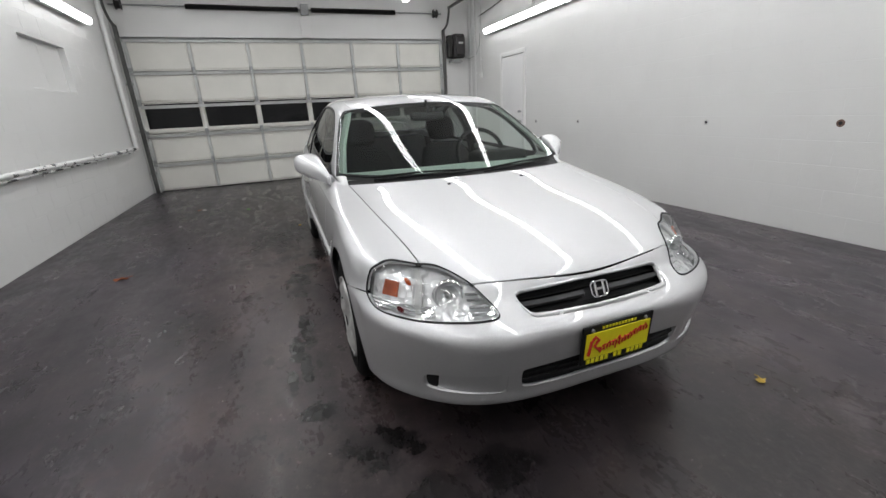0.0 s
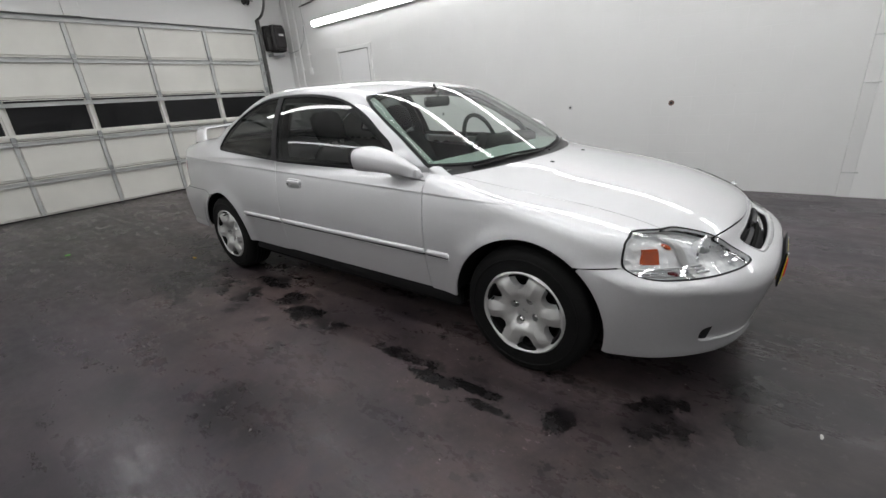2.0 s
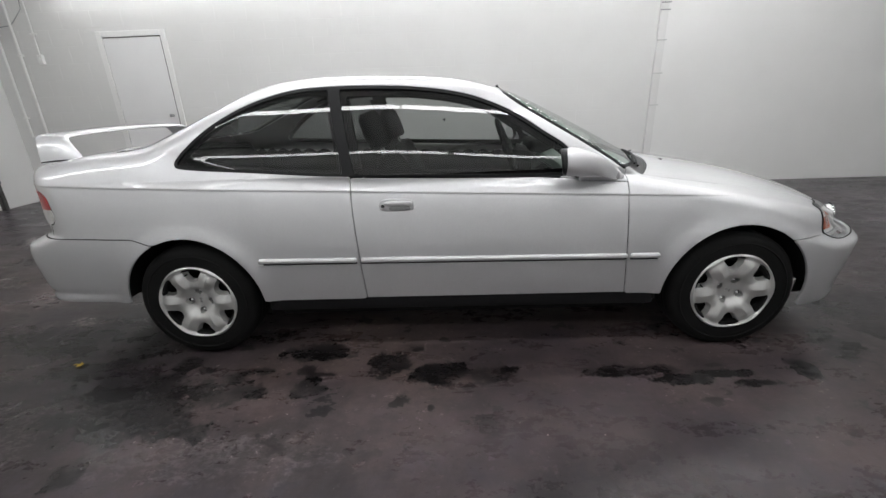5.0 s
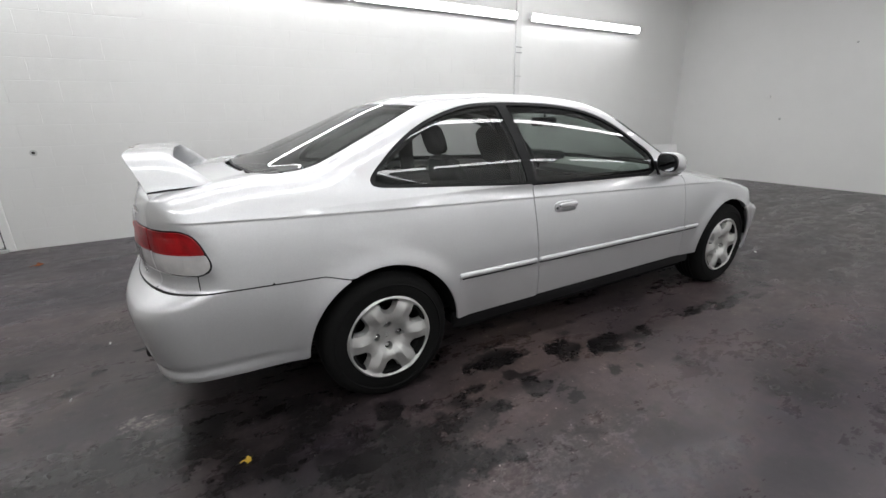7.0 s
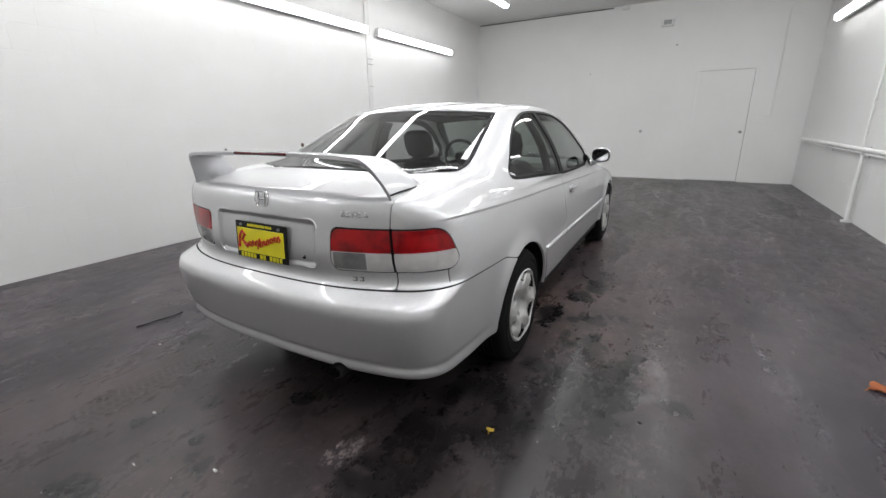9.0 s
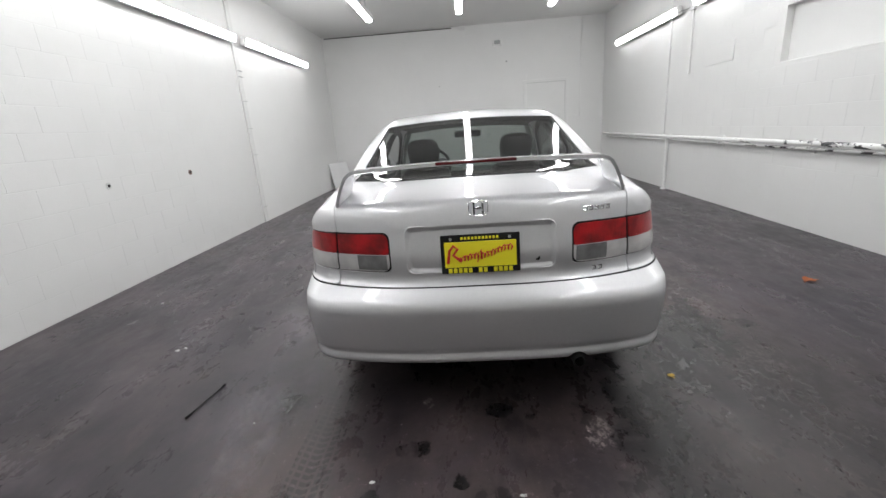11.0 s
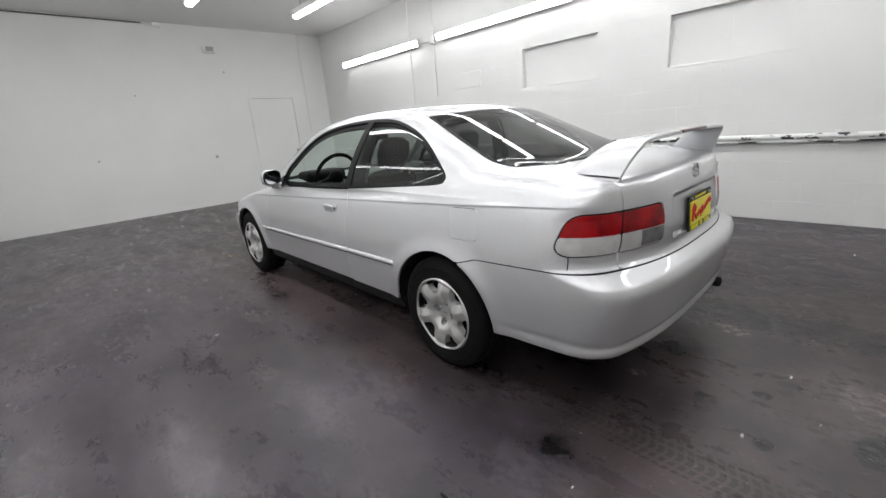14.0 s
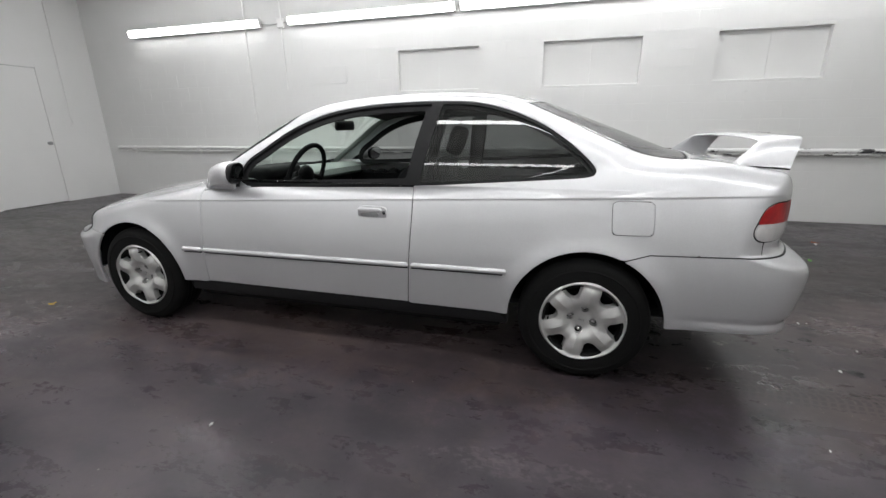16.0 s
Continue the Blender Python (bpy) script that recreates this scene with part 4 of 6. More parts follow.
def skin(P):
    P = np.asarray(P, float)
    t = np.clip((np.abs(P[..., 0]) - .40) / .22, 0, 1)
    return smin(body(P), cabin(P), np.interp(P[..., 1], (-.6, 0), (.012, .035)) + (np.interp(P[..., 1], (.9, 1.4, 1.75), (0, .055, .095))) * t * t * (3 - 2 * t))


def shoot(origin, way, reach=1.6):
    """Where rays from inside the body meet its skin."""
    lo, hi = np.zeros(origin.shape[:-1]), np.full(origin.shape[:-1], reach)
    for _ in range(20):
        mid = (lo + hi) / 2
        inside = skin(origin + way * mid[..., None]) < 0
        lo, hi = np.where(inside, mid, lo), np.where(inside, hi, mid)
    return origin + way * ((lo + hi) / 2)[..., None]


def skin_normals(P):
    e = .002
    g = np.stack([skin(P + d) - skin(P - d) for d in np.eye(3) * e], -1)
    return g / np.maximum(np.linalg.norm(g, axis=-1, keepdims=True), 1e-9)


def outline(pts, n=6, closed=True):
    """A smooth closed loop through points."""
    pts = [np.array(p, float) for p in pts]
    out = []
    for i in range(len(pts)):
        a, b, c, d = pts[i - 1], pts[i], pts[(i + 1) % len(pts)], pts[(i + 2) % len(pts)]
        for k in range(n):
            t = k / n
            out.append(.5 * ((2 * b) + (c - a) * t + (2 * a - 5 * b + 4 * c - d) * t * t + (3 * b - a - 3 * c + d) * t ** 3))
    return np.array(out)


def inside_of(loop):
    """The signed distance to a closed loop, below zero inside."""
    a = np.asarray(loop, float)
    b = np.roll(a, -1, 0)

    def f(u, v):
        p = np.stack([u, v], -1)[:, None, :]
        e, w = (b - a)[None], p - a[None]
        t = np.clip((w * e).sum(-1) / np.maximum((e * e).sum(-1), 1e-12), 0, 1)
        d = np.sqrt((((w - e * t[..., None]) ** 2).sum(-1)).min(1))
        up = (a[None, :, 1] <= p[..., 1]) != (b[None, :, 1] <= p[..., 1])
        xs = a[None, :, 0] + (p[..., 1] - a[None, :, 1]) * (b - a)[None, :, 0] / np.where((b - a)[None, :, 1] == 0, 1e-12, (b - a)[None, :, 1])
        odd = (up & (p[..., 0] < xs)).sum(1) % 2
        return np.where(odd == 1, -d, d)
    return f


def clip(P, f):
    """The part of a grid of points where f is below zero, cut cleanly along f = 0."""
    n, m = P.shape[:2]
    V = P.reshape(-1, 3)
    val = f(V)
    idx = np.arange(n * m).reshape(n, m)
    quads = np.stack([idx[:-1, :-1], idx[1:, :-1], idx[1:, 1:], idx[:-1, 1:]], -1).reshape(-1, 4)
    neg = val[quads] < 0
    faces = [list(q) for q in quads[neg.all(1)]]
    mixed = quads[neg.any(1) & ~neg.all(1)]
    cut = {}
    for q in mixed:
        for k in range(4):
            i, j = q[k], q[(k + 1) % 4]
            if (val[i] < 0) != (val[j] < 0):
                cut[(min(i, j), max(i, j))] = None
    verts = list(V)
    if cut:
        keys = np.array(list(cut))
        A, B = V[keys[:, 0]].copy(), V[keys[:, 1]].copy()
        sign = np.sign(val[keys[:, 0]])
        for _ in range(14):
            M = (A + B) / 2
            same = np.sign(f(M)) == sign
            A, B = np.where(same[:, None], M, A), np.where(same[:, None], B, M)
        for key, p in zip(keys, (A + B) / 2):
            cut[tuple(key)] = len(verts)
            verts.append(p)
    for q in mixed:
        loop = []
        for k in range(4):
            i, j = q[k], q[(k + 1) % 4]
            if val[i] < 0:
                loop.append(i)
            if (val[i] < 0) != (val[j] < 0):
                loop.append(cut[(min(i, j), max(i, j))])
        if len(loop) > 2:
            faces.append(loop)
    used = sorted({i for q in faces for i in q})
    back = {v: i for i, v in enumerate(used)}
    return np.array([verts[i] for i in used]).reshape(-1, 3), [[back[i] for i in q] for q in faces]


def plate(pieces, depth=.008, lift=0.0, both=False, flip_x=False):
    """Skin pieces with thickness: their faces, and a turned-in rim round every free edge but the centre line."""
    verts, faces, norms = [], [], []
    for V, F in pieces:
        if not F:
            continue
        N = skin_normals(V)
        if callable(lift):
            h = .002
            slope = [(lift(V + d) - lift(V - d)) / (2 * h) for d in np.eye(3)[[0, 2]] * h]
            V = V + N * lift(V)[:, None]
            N = N - np.stack([slope[0], 0 * slope[0], slope[1]], -1)
            N = N / np.linalg.norm(N, axis=-1, keepdims=True)
        else:
            V = V + N * lift
        a, b, c = V[[q[0] for q in F]], V[[q[1] for q in F]], V[[q[2] for q in F]]
        if (np.cross(b - a, c - a) * N[[q[0] for q in F]]).sum() < 0:
            F = [q[::-1] for q in F]
        base = len(verts)
        verts += list(V)
        norms += list(N)
        faces += [[i + base for i in q] for q in F]
        count = {}
        for q in F:
            for k in range(len(q)):
                i, j = q[k], q[(k + 1) % len(q)]
                key = (min(i, j), max(i, j))
                count[key] = None if key in count else (i, j)
        rims = [e for e in count.values() if e and not (abs(V[e[0]][0]) < 1e-4 and abs(V[e[1]][0]) < 1e-4)]
        side = {}
        for i, j in rims:
            t = np.cross(V[j] - V[i], N[i])
            t = t / max(np.linalg.norm(t), 1e-9)
            for k in (i, j):
                side[k] = side.get(k, 0) + t
        top, low = {}, {}
        for k, t in side.items():
            t = t / max(np.linalg.norm(t), 1e-9)
            top[k] = len(verts)
            verts.append(V[k]); norms.append((N[k] + t) / 1.42)
            low[k] = len(verts)
            verts.append(V[k] - N[k] * depth + t * .0004); norms.append(t)
        faces += [[top[j], top[i], low[i], low[j]] for i, j in rims]
    verts, norms = np.array(verts), np.array(norms)
    if both or flip_x:
        mv, mn, mf = verts * (-1, 1, 1), norms * (-1, 1, 1), [q[::-1] for q in faces]
        if flip_x:
            return mv, mf, mn
        n, keep, where = len(verts), [], []
        for i, v in enumerate(verts):
            if abs(v[0]) < 1e-4:
                where.append(i)
            else:
                where.append(n + len(keep))
                keep.append(i)
        norms[np.abs(verts[:, 0]) < 1e-4, 0] = 0
        return np.concatenate([verts, mv[keep]]), faces + [[where[i] for i in q] for q in mf], np.concatenate([norms, mn[keep]])
    return verts, faces, norms


# grids of points on the half with x above zero
ys, phis = np.concatenate([np.arange(-2.12, -1.12, .016), np.arange(-1.12, -.2, .010), np.arange(-.2, 1.0, .016), np.arange(1.0, 1.9, .008), np.arange(1.9, 2.16, .016)]), np.radians(np.concatenate([np.arange(-30, 14, .9), np.arange(14, 25.5, .3), np.arange(26, 90.01, .9142857)]))
ys = np.unique(np.round(ys, 5))
Yg, Pg = np.meshgrid(ys, phis, indexing="ij")
OVER = shoot(np.stack([0 * Yg, Yg, .55 + 0 * Yg], -1), np.stack([np.cos(Pg), 0 * Pg, np.sin(Pg)], -1))
zs, thetas = np.arange(.17, .74, .009), np.radians(np.arange(0, 112, .9))
Zg, Tg = np.meshgrid(zs, thetas, indexing="ij")
FRONT = shoot(np.stack([0 * Zg, -1.25 + 0 * Zg, Zg], -1), np.stack([np.sin(Tg), -np.cos(Tg), 0 * Tg], -1))
zs, thetas = np.concatenate([np.arange(.27, .375, .0045), np.arange(.375, .842, .009), np.arange(.842, .91, .003), np.arange(.91, 1.04, .009)]), np.radians(np.arange(0, 116, .8))
Zg, Tg = np.meshgrid(zs, thetas, indexing="ij")
BACK = shoot(np.stack([0 * Zg, 1.32 + 0 * Zg, Zg], -1), np.stack([np.sin(Tg), np.cos(Tg), 0 * Tg], -1))
zs, thetas = np.arange(.525, .69, .0016), np.radians(np.arange(24, 70, .3))
Zg, Tg = np.meshgrid(zs, thetas, indexing="ij")
LAMP = shoot(np.stack([0 * Zg, -1.25 + 0 * Zg, Zg], -1), np.stack([np.sin(Tg), -np.cos(Tg), 0 * Tg], -1))
zs, thetas = np.arange(.685, .88, .004), np.radians(np.arange(16, 62, .4))
Zg, Tg = np.meshgrid(zs, thetas, indexing="ij")
TAIL = shoot(np.stack([0 * Zg, 1.32 + 0 * Zg, Zg], -1), np.stack([np.sin(Tg), np.cos(Tg), 0 * Tg], -1))
xs, psis = np.arange(0, .69, .0145), np.radians(np.arange(-16, 112, .8))
Xg, Sg = np.meshgrid(xs, psis, indexing="ij")
LID = shoot(np.stack([Xg, 1.70 + 0 * Xg, .70 + 0 * Xg], -1), np.stack([0 * Sg, np.cos(Sg), np.sin(Sg)], -1))
zs, thetas = np.arange(.636, .72, .006), np.radians(np.arange(42, 56, .12))
Zg, Tg = np.meshgrid(zs, thetas, indexing="ij")
BELOW = shoot(np.stack([0 * Zg, 1.32 + 0 * Zg, Zg], -1), np.stack([np.sin(Tg), np.cos(Tg), 0 * Tg], -1))
zs, thetas = np.arange(.596, .65, .002), np.radians(np.arange(0, 100, .7))
Zg, Tg = np.meshgrid(zs, thetas, indexing="ij")
SEAM = shoot(np.stack([0 * Zg, 1.32 + 0 * Zg, Zg], -1), np.stack([np.sin(Tg), np.cos(Tg), 0 * Tg], -1))
Xg, Zg = np.meshgrid(np.arange(0, .32, .007), np.arange(.68, .90, .006), indexing="ij")
DISH = shoot(np.stack([Xg, 1.70 + 0 * Xg, Zg], -1), np.stack([0 * Xg, 1 + 0 * Xg, 0 * Xg], -1))
xs, psis = np.arange(0, .75, .0145), np.radians(np.arange(-4, 112, .6))
Xg, Sg = np.meshgrid(xs, psis, indexing="ij")
NOSE = shoot(np.stack([Xg, -1.35 + 0 * Xg, .52 + 0 * Xg], -1), np.stack([0 * Sg, -np.cos(Sg), np.sin(Sg)], -1))


def stretch(y0, y1, low=-30, high=90):
    i = (ys >= y0 - .02) & (ys <= y1 + .02)
    d = np.degrees(phis)
    return OVER[i][:, (d >= low - 1) & (d <= high + 1)]


# ---- regions of the skin: below zero inside ----
GAP = .0026
ARCH_Z, ARCH_R = .292, .345
lamp_loop = inside_of(outline(((.744, .664), (.685, .682), (.60, .675), (.535, .670), (.467, .637), (.425, .590), (.403, .556), (.415, .540), (.48, .535), (.56, .534), (.70, .533), (.765, .537), (.781, .560), (.776, .595), (.765, .635))))
grille_loop = inside_of(outline(((.0, .596), (.15, .595), (.27, .593), (.315, .588), (.318, .575), (.300, .548), (.27, .541), (.12, .538), (0, .537), (-.1, .55), (-.1, .585)), 3))
intake_loop = inside_of(outline(((.0, .372), (.2, .368), (.335, .360), (.352, .345), (.345, .29), (.32, .270), (.2, .266), (0, .264), (-.1, .27), (-.1, .36)), 3))
fog_loop = inside_of(outline(((.41, .345), (.52, .345), (.63, .338), (.655, .325), (.652, .285), (.63, .268), (.52, .262), (.42, .262), (.40, .275), (.40, .33)), 3))
glass_loop = inside_of(outline(((-.52, .872), (-.545, .925), (-.505, 1.000), (-.41, 1.064), (-.27, 1.153), (-.12, 1.219), (.02, 1.256), (.2, 1.280), (.38, 1.290), (.58, 1.292), (.77, 1.281), (.945, 1.236), (1.08, 1.178), (1.19, 1.108), (1.275, 1.036), (1.314, .994), (1.321, .972), (1.30, .953), (1.2, .941), (.9, .921), (.5, .897), (0, .877), (-.40, .866)), 5))
fuel_loop = inside_of(outline(((1.396, .835), (1.404, .849), (1.42, .856), (1.535, .857), (1.552, .851), (1.562, .836), (1.566, .740), (1.560, .723), (1.545, .716), (1.425, .714), (1.408, .720), (1.400, .735)), 4))
recess_loop = inside_of(outline(((0, .885), (.2, .884), (.275, .880), (.296, .862), (.296, .715), (.275, .698), (.2, .694), (0, .692), (-.12, .72), (-.12, .86)), 3))
door_front = spline((.25, -.803), (.45, -.787), (.62, -.778), (.75, -.774), (.9, -.773))
door_rear = spline((.25, .452), (.45, .466), (.62, .478), (.75, .487), (.9, .49))
hood_side = spline((-2.1, .56), (-1.7, .598), (-1.44, .632), (-1.1, .662), (-.85, .688))
tail_edge = spline((.66, 2.00), (.70, 1.960), (.74, 1.940), (.785, 1.952), (.82, 1.966), (.86, 1.998), (.9, 2.05))
side_dist = lambda P: np.hypot(P[:, 1] - np.where(P[:, 1] < 0, -1.31, 1.31), P[:, 2] - ARCH_Z)


def r_arch(P): return side_dist(P) - ARCH_R
def bowed(P, b): return P[:, 1] - b * P[:, 0] ** 2
def screen_edge(z): return np.interp(z, (.84, .87, .93, 1.027, 1.128, 1.185, 1.256, 1.3), (-.830, -.795, -.713, -.560, -.390, -.296, -.200, -.14))
def r_cowl(P): return np.maximum.reduce([bowed(P, .45) + 1.013, -1.080 - bowed(P, .45), np.abs(P[:, 0]) - .685, P[:, 2] - .95])
def r_screen(P, m=0.0):
    s, x, z = bowed(P, .45), np.abs(P[:, 0]), P[:, 2]
    return np.maximum.reduce([P[:, 1] + .225 + m, -1.012 - s + m, (x - np.interp(z, (.86, .93, 1.03, 1.13, 1.2, 1.27), (.738, .721, .686, .634, .592, .556))) * .9 - .020 + m, (P[:, 1] - screen_edge(z)) * .7 + m, .80 - z])
def r_rear_glass(P, m=0.0):
    s, x, z = bowed(P, -.27), np.abs(P[:, 0]), P[:, 2]
    corner = (x - .612 + .37 * (z - 1.02)) * .93
    return np.maximum.reduce([smax(s - 1.795, corner, .05), 1.065 - s, .96 - z]) + m
def r_lamp(P): return np.where(P[:, 1] < -1.3, lamp_loop(np.abs(P[:, 0]), P[:, 2]), 1.0)
def r_hood(P):
    s = bowed(P, .45)
    return np.maximum.reduce([np.abs(P[:, 0]) - hood_side(P[:, 1]), -2.010 - bowed(P, .35), s + 1.082])
def r_bumper_f(P):
    x = np.abs(P[:, 0])
    top = np.where(x < .50, -r_hood(P), np.where(P[:, 1] < -1.3, P[:, 2] - np.interp(P[:, 1], (-1.72, -1.5), (.572, .553)), 1.0))
    return np.maximum.reduce([np.where(x < .50, np.maximum(-r_hood(P), P[:, 1] + 1.86), top), .205 - P[:, 2], P[:, 1] + 1.2])
def r_bumper_r(P): return np.maximum.reduce([P[:, 2] - np.interp(P[:, 1], (1.47, 1.56, 1.9), (.608, .634, .639)), .299 - P[:, 2], 1.3 - P[:, 1]])
def r_door(P): return np.maximum.reduce([door_front(P[:, 2]) - P[:, 1], P[:, 1] - door_rear(P[:, 2]), .305 - P[:, 2], P[:, 2] - np.interp(P[:, 1], (-.76, -.5, -.4, 0, .5), (.838, .860, .866, .877, .893))])
def r_glass(P): return glass_loop(P[:, 1], P[:, 2])
def r_lid(P):
    x = np.abs(P[:, 0])
    return np.maximum.reduce([x - np.interp(P[:, 2], (.64, .86, .96, 1.02), (.607, .588, .592, .600)), 1.812 - bowed(P, -.27), .637 - P[:, 2]])
def r_tail(P): return smax(smax(P[:, 2] - .864, .700 - P[:, 2], .02), smax(tail_edge(P[:, 2]) - P[:, 1], .362 - np.abs(P[:, 0]), .02), .034)
def r_roof(P): return np.maximum.reduce([np.abs(P[:, 0]) - np.interp(P[:, 1], (-.2, 0, .3, .8, 1.05), (.520, .545, .560, .548, .520)), -.222 - P[:, 1], bowed(P, -.27) - 1.062])


def both_sides(name, pieces, mat, parent, label="", depth=.008, lift=0.0):
    made = []
    for flip in (False, True):
        v, f, n = plate(pieces, depth, lift, flip_x=flip)
        made.append(part(name, (v, f), mat, parent, label, True, n))
    return made


def centre(name, pieces, mat, parent, label="", depth=.008, lift=0.0):
    v, f, n = plate(pieces, depth, lift, both=True)
    return part(name, (v, f), mat, parent, label, True, n)


# ---- the car ----
car = thing("car", "silver two-door coupe with rear spoiler, parked on the floor", "car")
mx = np.maximum.reduce
centre("hood", [clip(NOSE, lambda P: mx([r_hood(P) + GAP, -r_lamp(P) - .003, P[:, 1] + 1.3, .5 - P[:, 2]])), clip(stretch(-1.32, -.8, 20), lambda P: mx([r_hood(P) + GAP, -1.3 - P[:, 1]]))], SILVER, car)
both_sides("fender", [clip(stretch(-1.95, -.72, -30, 75), lambda P: mx([P[:, 1] - door_front(P[:, 2]) + GAP, -r_hood(P) + GAP, -r_lamp(P) - .003, -r_arch(P), -r_bumper_f(P) + GAP, .30 - P[:, 2], -r_screen(P) + .004, -r_cowl(P), -(bowed(P, .45) + 1.085), P[:, 2] - .90, -1.86 - P[:, 1]])),
                      clip(stretch(-1.95, -.72, -30, 75), lambda P: mx([P[:, 1] - door_front(P[:, 2]) + GAP, -r_hood(P) + GAP, -r_lamp(P) - .003, -r_arch(P), -r_bumper_f(P) + GAP, .30 - P[:, 2], bowed(P, .45) + 1.085, P[:, 2] - .90, -1.86 - P[:, 1]]))], SILVER, car, depth=.007)
both_sides("door", [clip(stretch(-.85, .55, -30, 40), lambda P: r_door(P) + GAP)], SILVER, car, depth=.005)
fuel_cut = lambda P: -fuel_loop(P[:, 1], P[:, 2]) + .0016


def side_region(P):
    return mx([-r_screen(P) + .004, -r_rear_glass(P) + .004, -r_glass(P), -r_door(P) + GAP, -r_lid(P) + GAP, -r_tail(P) + GAP, -r_bumper_r(P) + GAP, -r_arch(P), .300 - P[:, 2], door_front(P[:, 2]) - P[:, 1] + GAP,
               np.where(P[:, 2] > 1.2, -r_roof(P) + .0015, -1.0), 1.79 - 1.0 * bowed(P, -.27) - np.where((np.abs(P[:, 0]) < .6) & (P[:, 1] > 1.5), 0, 9.0)])


def side_forward(P): return np.maximum(side_region(P), P[:, 1] - 1.75)
def side_rearward(P): return np.maximum(side_region(P), 1.75 - P[:, 1])


for flip in (False, True):
    extra = (lambda P: side_forward(P)) if flip else (lambda P: np.maximum(side_forward(P), fuel_cut(P)))
    v, f, n = plate([clip(stretch(-.85, 1.78, -30, 90), extra), clip(BACK, side_rearward), clip(stretch(1.74, 2.14, 20, 90), lambda P: mx([side_region(P), 1.75 - P[:, 1], 1.03 - P[:, 2]]))], .014, 0, flip_x=flip)
    part("side_panel", (v, f), SILVER, car, "silver side panel with roof pillars", True, n)
v, f, n = plate([clip(stretch(1.3, 1.65, 0, 40), lambda P: fuel_loop(P[:, 1], P[:, 2]) + .0016)])
part("fuel_flap", (v, f), SILVER, car, "", True, n)
roof_panel = centre("roof", [clip(stretch(-.3, 1.15, 40), lambda P: mx([r_roof(P) + .0015, -r_screen(P) + .004, -r_rear_glass(P) + .004]))], SILVER, car)
part("antenna_base", join(ball((.50, -.135, 1.262), .014, (1.2, 2.2, 1), 12), tube([(.50, -.13, 1.265), (.497, -.08, 1.277), (.495, -.05, 1.281)], .005, 8)), BLACK, roof_panel, smooth=True)

# bumpers
fb_skin = lambda P: mx([r_bumper_f(P) + GAP, -r_lamp(P) - .003, -r_arch(P), -grille_loop(P[:, 0], P[:, 2]), -intake_loop(P[:, 0], P[:, 2]), -fog_loop(P[:, 0], P[:, 2])])
bumper_f = centre("front_bumper", [clip(FRONT, fb_skin)], SILVER, car, depth=.014)
both_sides("fog_recess", [clip(FRONT, lambda P: fog_loop(P[:, 0], P[:, 2]) - .002)], SILVER, bumper_f, depth=.004, lift=lambda P: -.002 - .012 * np.clip((P[:, 0] - .42) / .2, 0, 1))
both_sides("fog_blank", [clip(FRONT, lambda P: mx([fog_loop(P[:, 0], P[:, 2]) + .004, .618 - P[:, 0]]))], BLACK, bumper_f, "black blanking plate", depth=.004, lift=-.010)
# Black sheet in place of the shade inside the intake opening.
centre("intake_mesh", [clip(FRONT, lambda P: intake_loop(P[:, 0], P[:, 2]) - .004)], SHADE, bumper_f, depth=.004, lift=-.016)
for z in (.295, .325):
    centre("intake_bar", [clip(FRONT, lambda P: mx([intake_loop(P[:, 0], P[:, 2]) - .002, np.abs(P[:, 2] - z) - .0065]))], BLACK, bumper_f, depth=.01, lift=-.008)
tail_pipe_cut = lambda P: .042 - np.hypot(P[:, 0] - .385, (P[:, 2] - .284))
bumper_r_left = plate([clip(BACK, lambda P: mx([r_bumper_r(P) + GAP, -r_arch(P)]))], .010)
bumper_r_right = plate([clip(BACK, lambda P: mx([r_bumper_r(P) + GAP, -r_arch(P), tail_pipe_cut(P)]))], .010, flip_x=True)
nl = len(bumper_r_left[0])
bumper_r = part("rear_bumper", (np.concatenate([bumper_r_left[0], bumper_r_right[0]]), bumper_r_left[1] + [[i + nl for i in q] for q in bumper_r_right[1]]), SILVER, car, "", True, np.concatenate([bumper_r_left[2], bumper_r_right[2]]))

# Thin black strip on the skin, in place of the shade in the bumper gap.
both_sides("seam", [clip(SEAM, lambda P: mx([np.abs(P[:, 2] - np.interp(P[:, 1], (1.47, 1.56, 1.9), (.608, .634, .639))) - .0018, 1.46 - P[:, 1], -r_arch(P)]))], SHADE, bumper_r, "black strip standing in for the shaded seam over the bumper", .002, .0005)

# trunk lid with its number plate recess
lid = centre("trunk_lid", [clip(LID, lambda P: mx([r_lid(P) + GAP, -np.where((P[:, 1] > 2.0) & (P[:, 2] < .93), recess_loop(P[:, 0], P[:, 2]), 1.0), -np.where(P[:, 2] < .9, r_tail(P), 1.0) + GAP]))], SILVER, car, depth=.012)


def dish(P):
    t = np.clip(-recess_loop(np.abs(P[:, 0]), P[:, 2]) / .020, 0, 1)
    return -.010 * t * t * (3 - 2 * t)


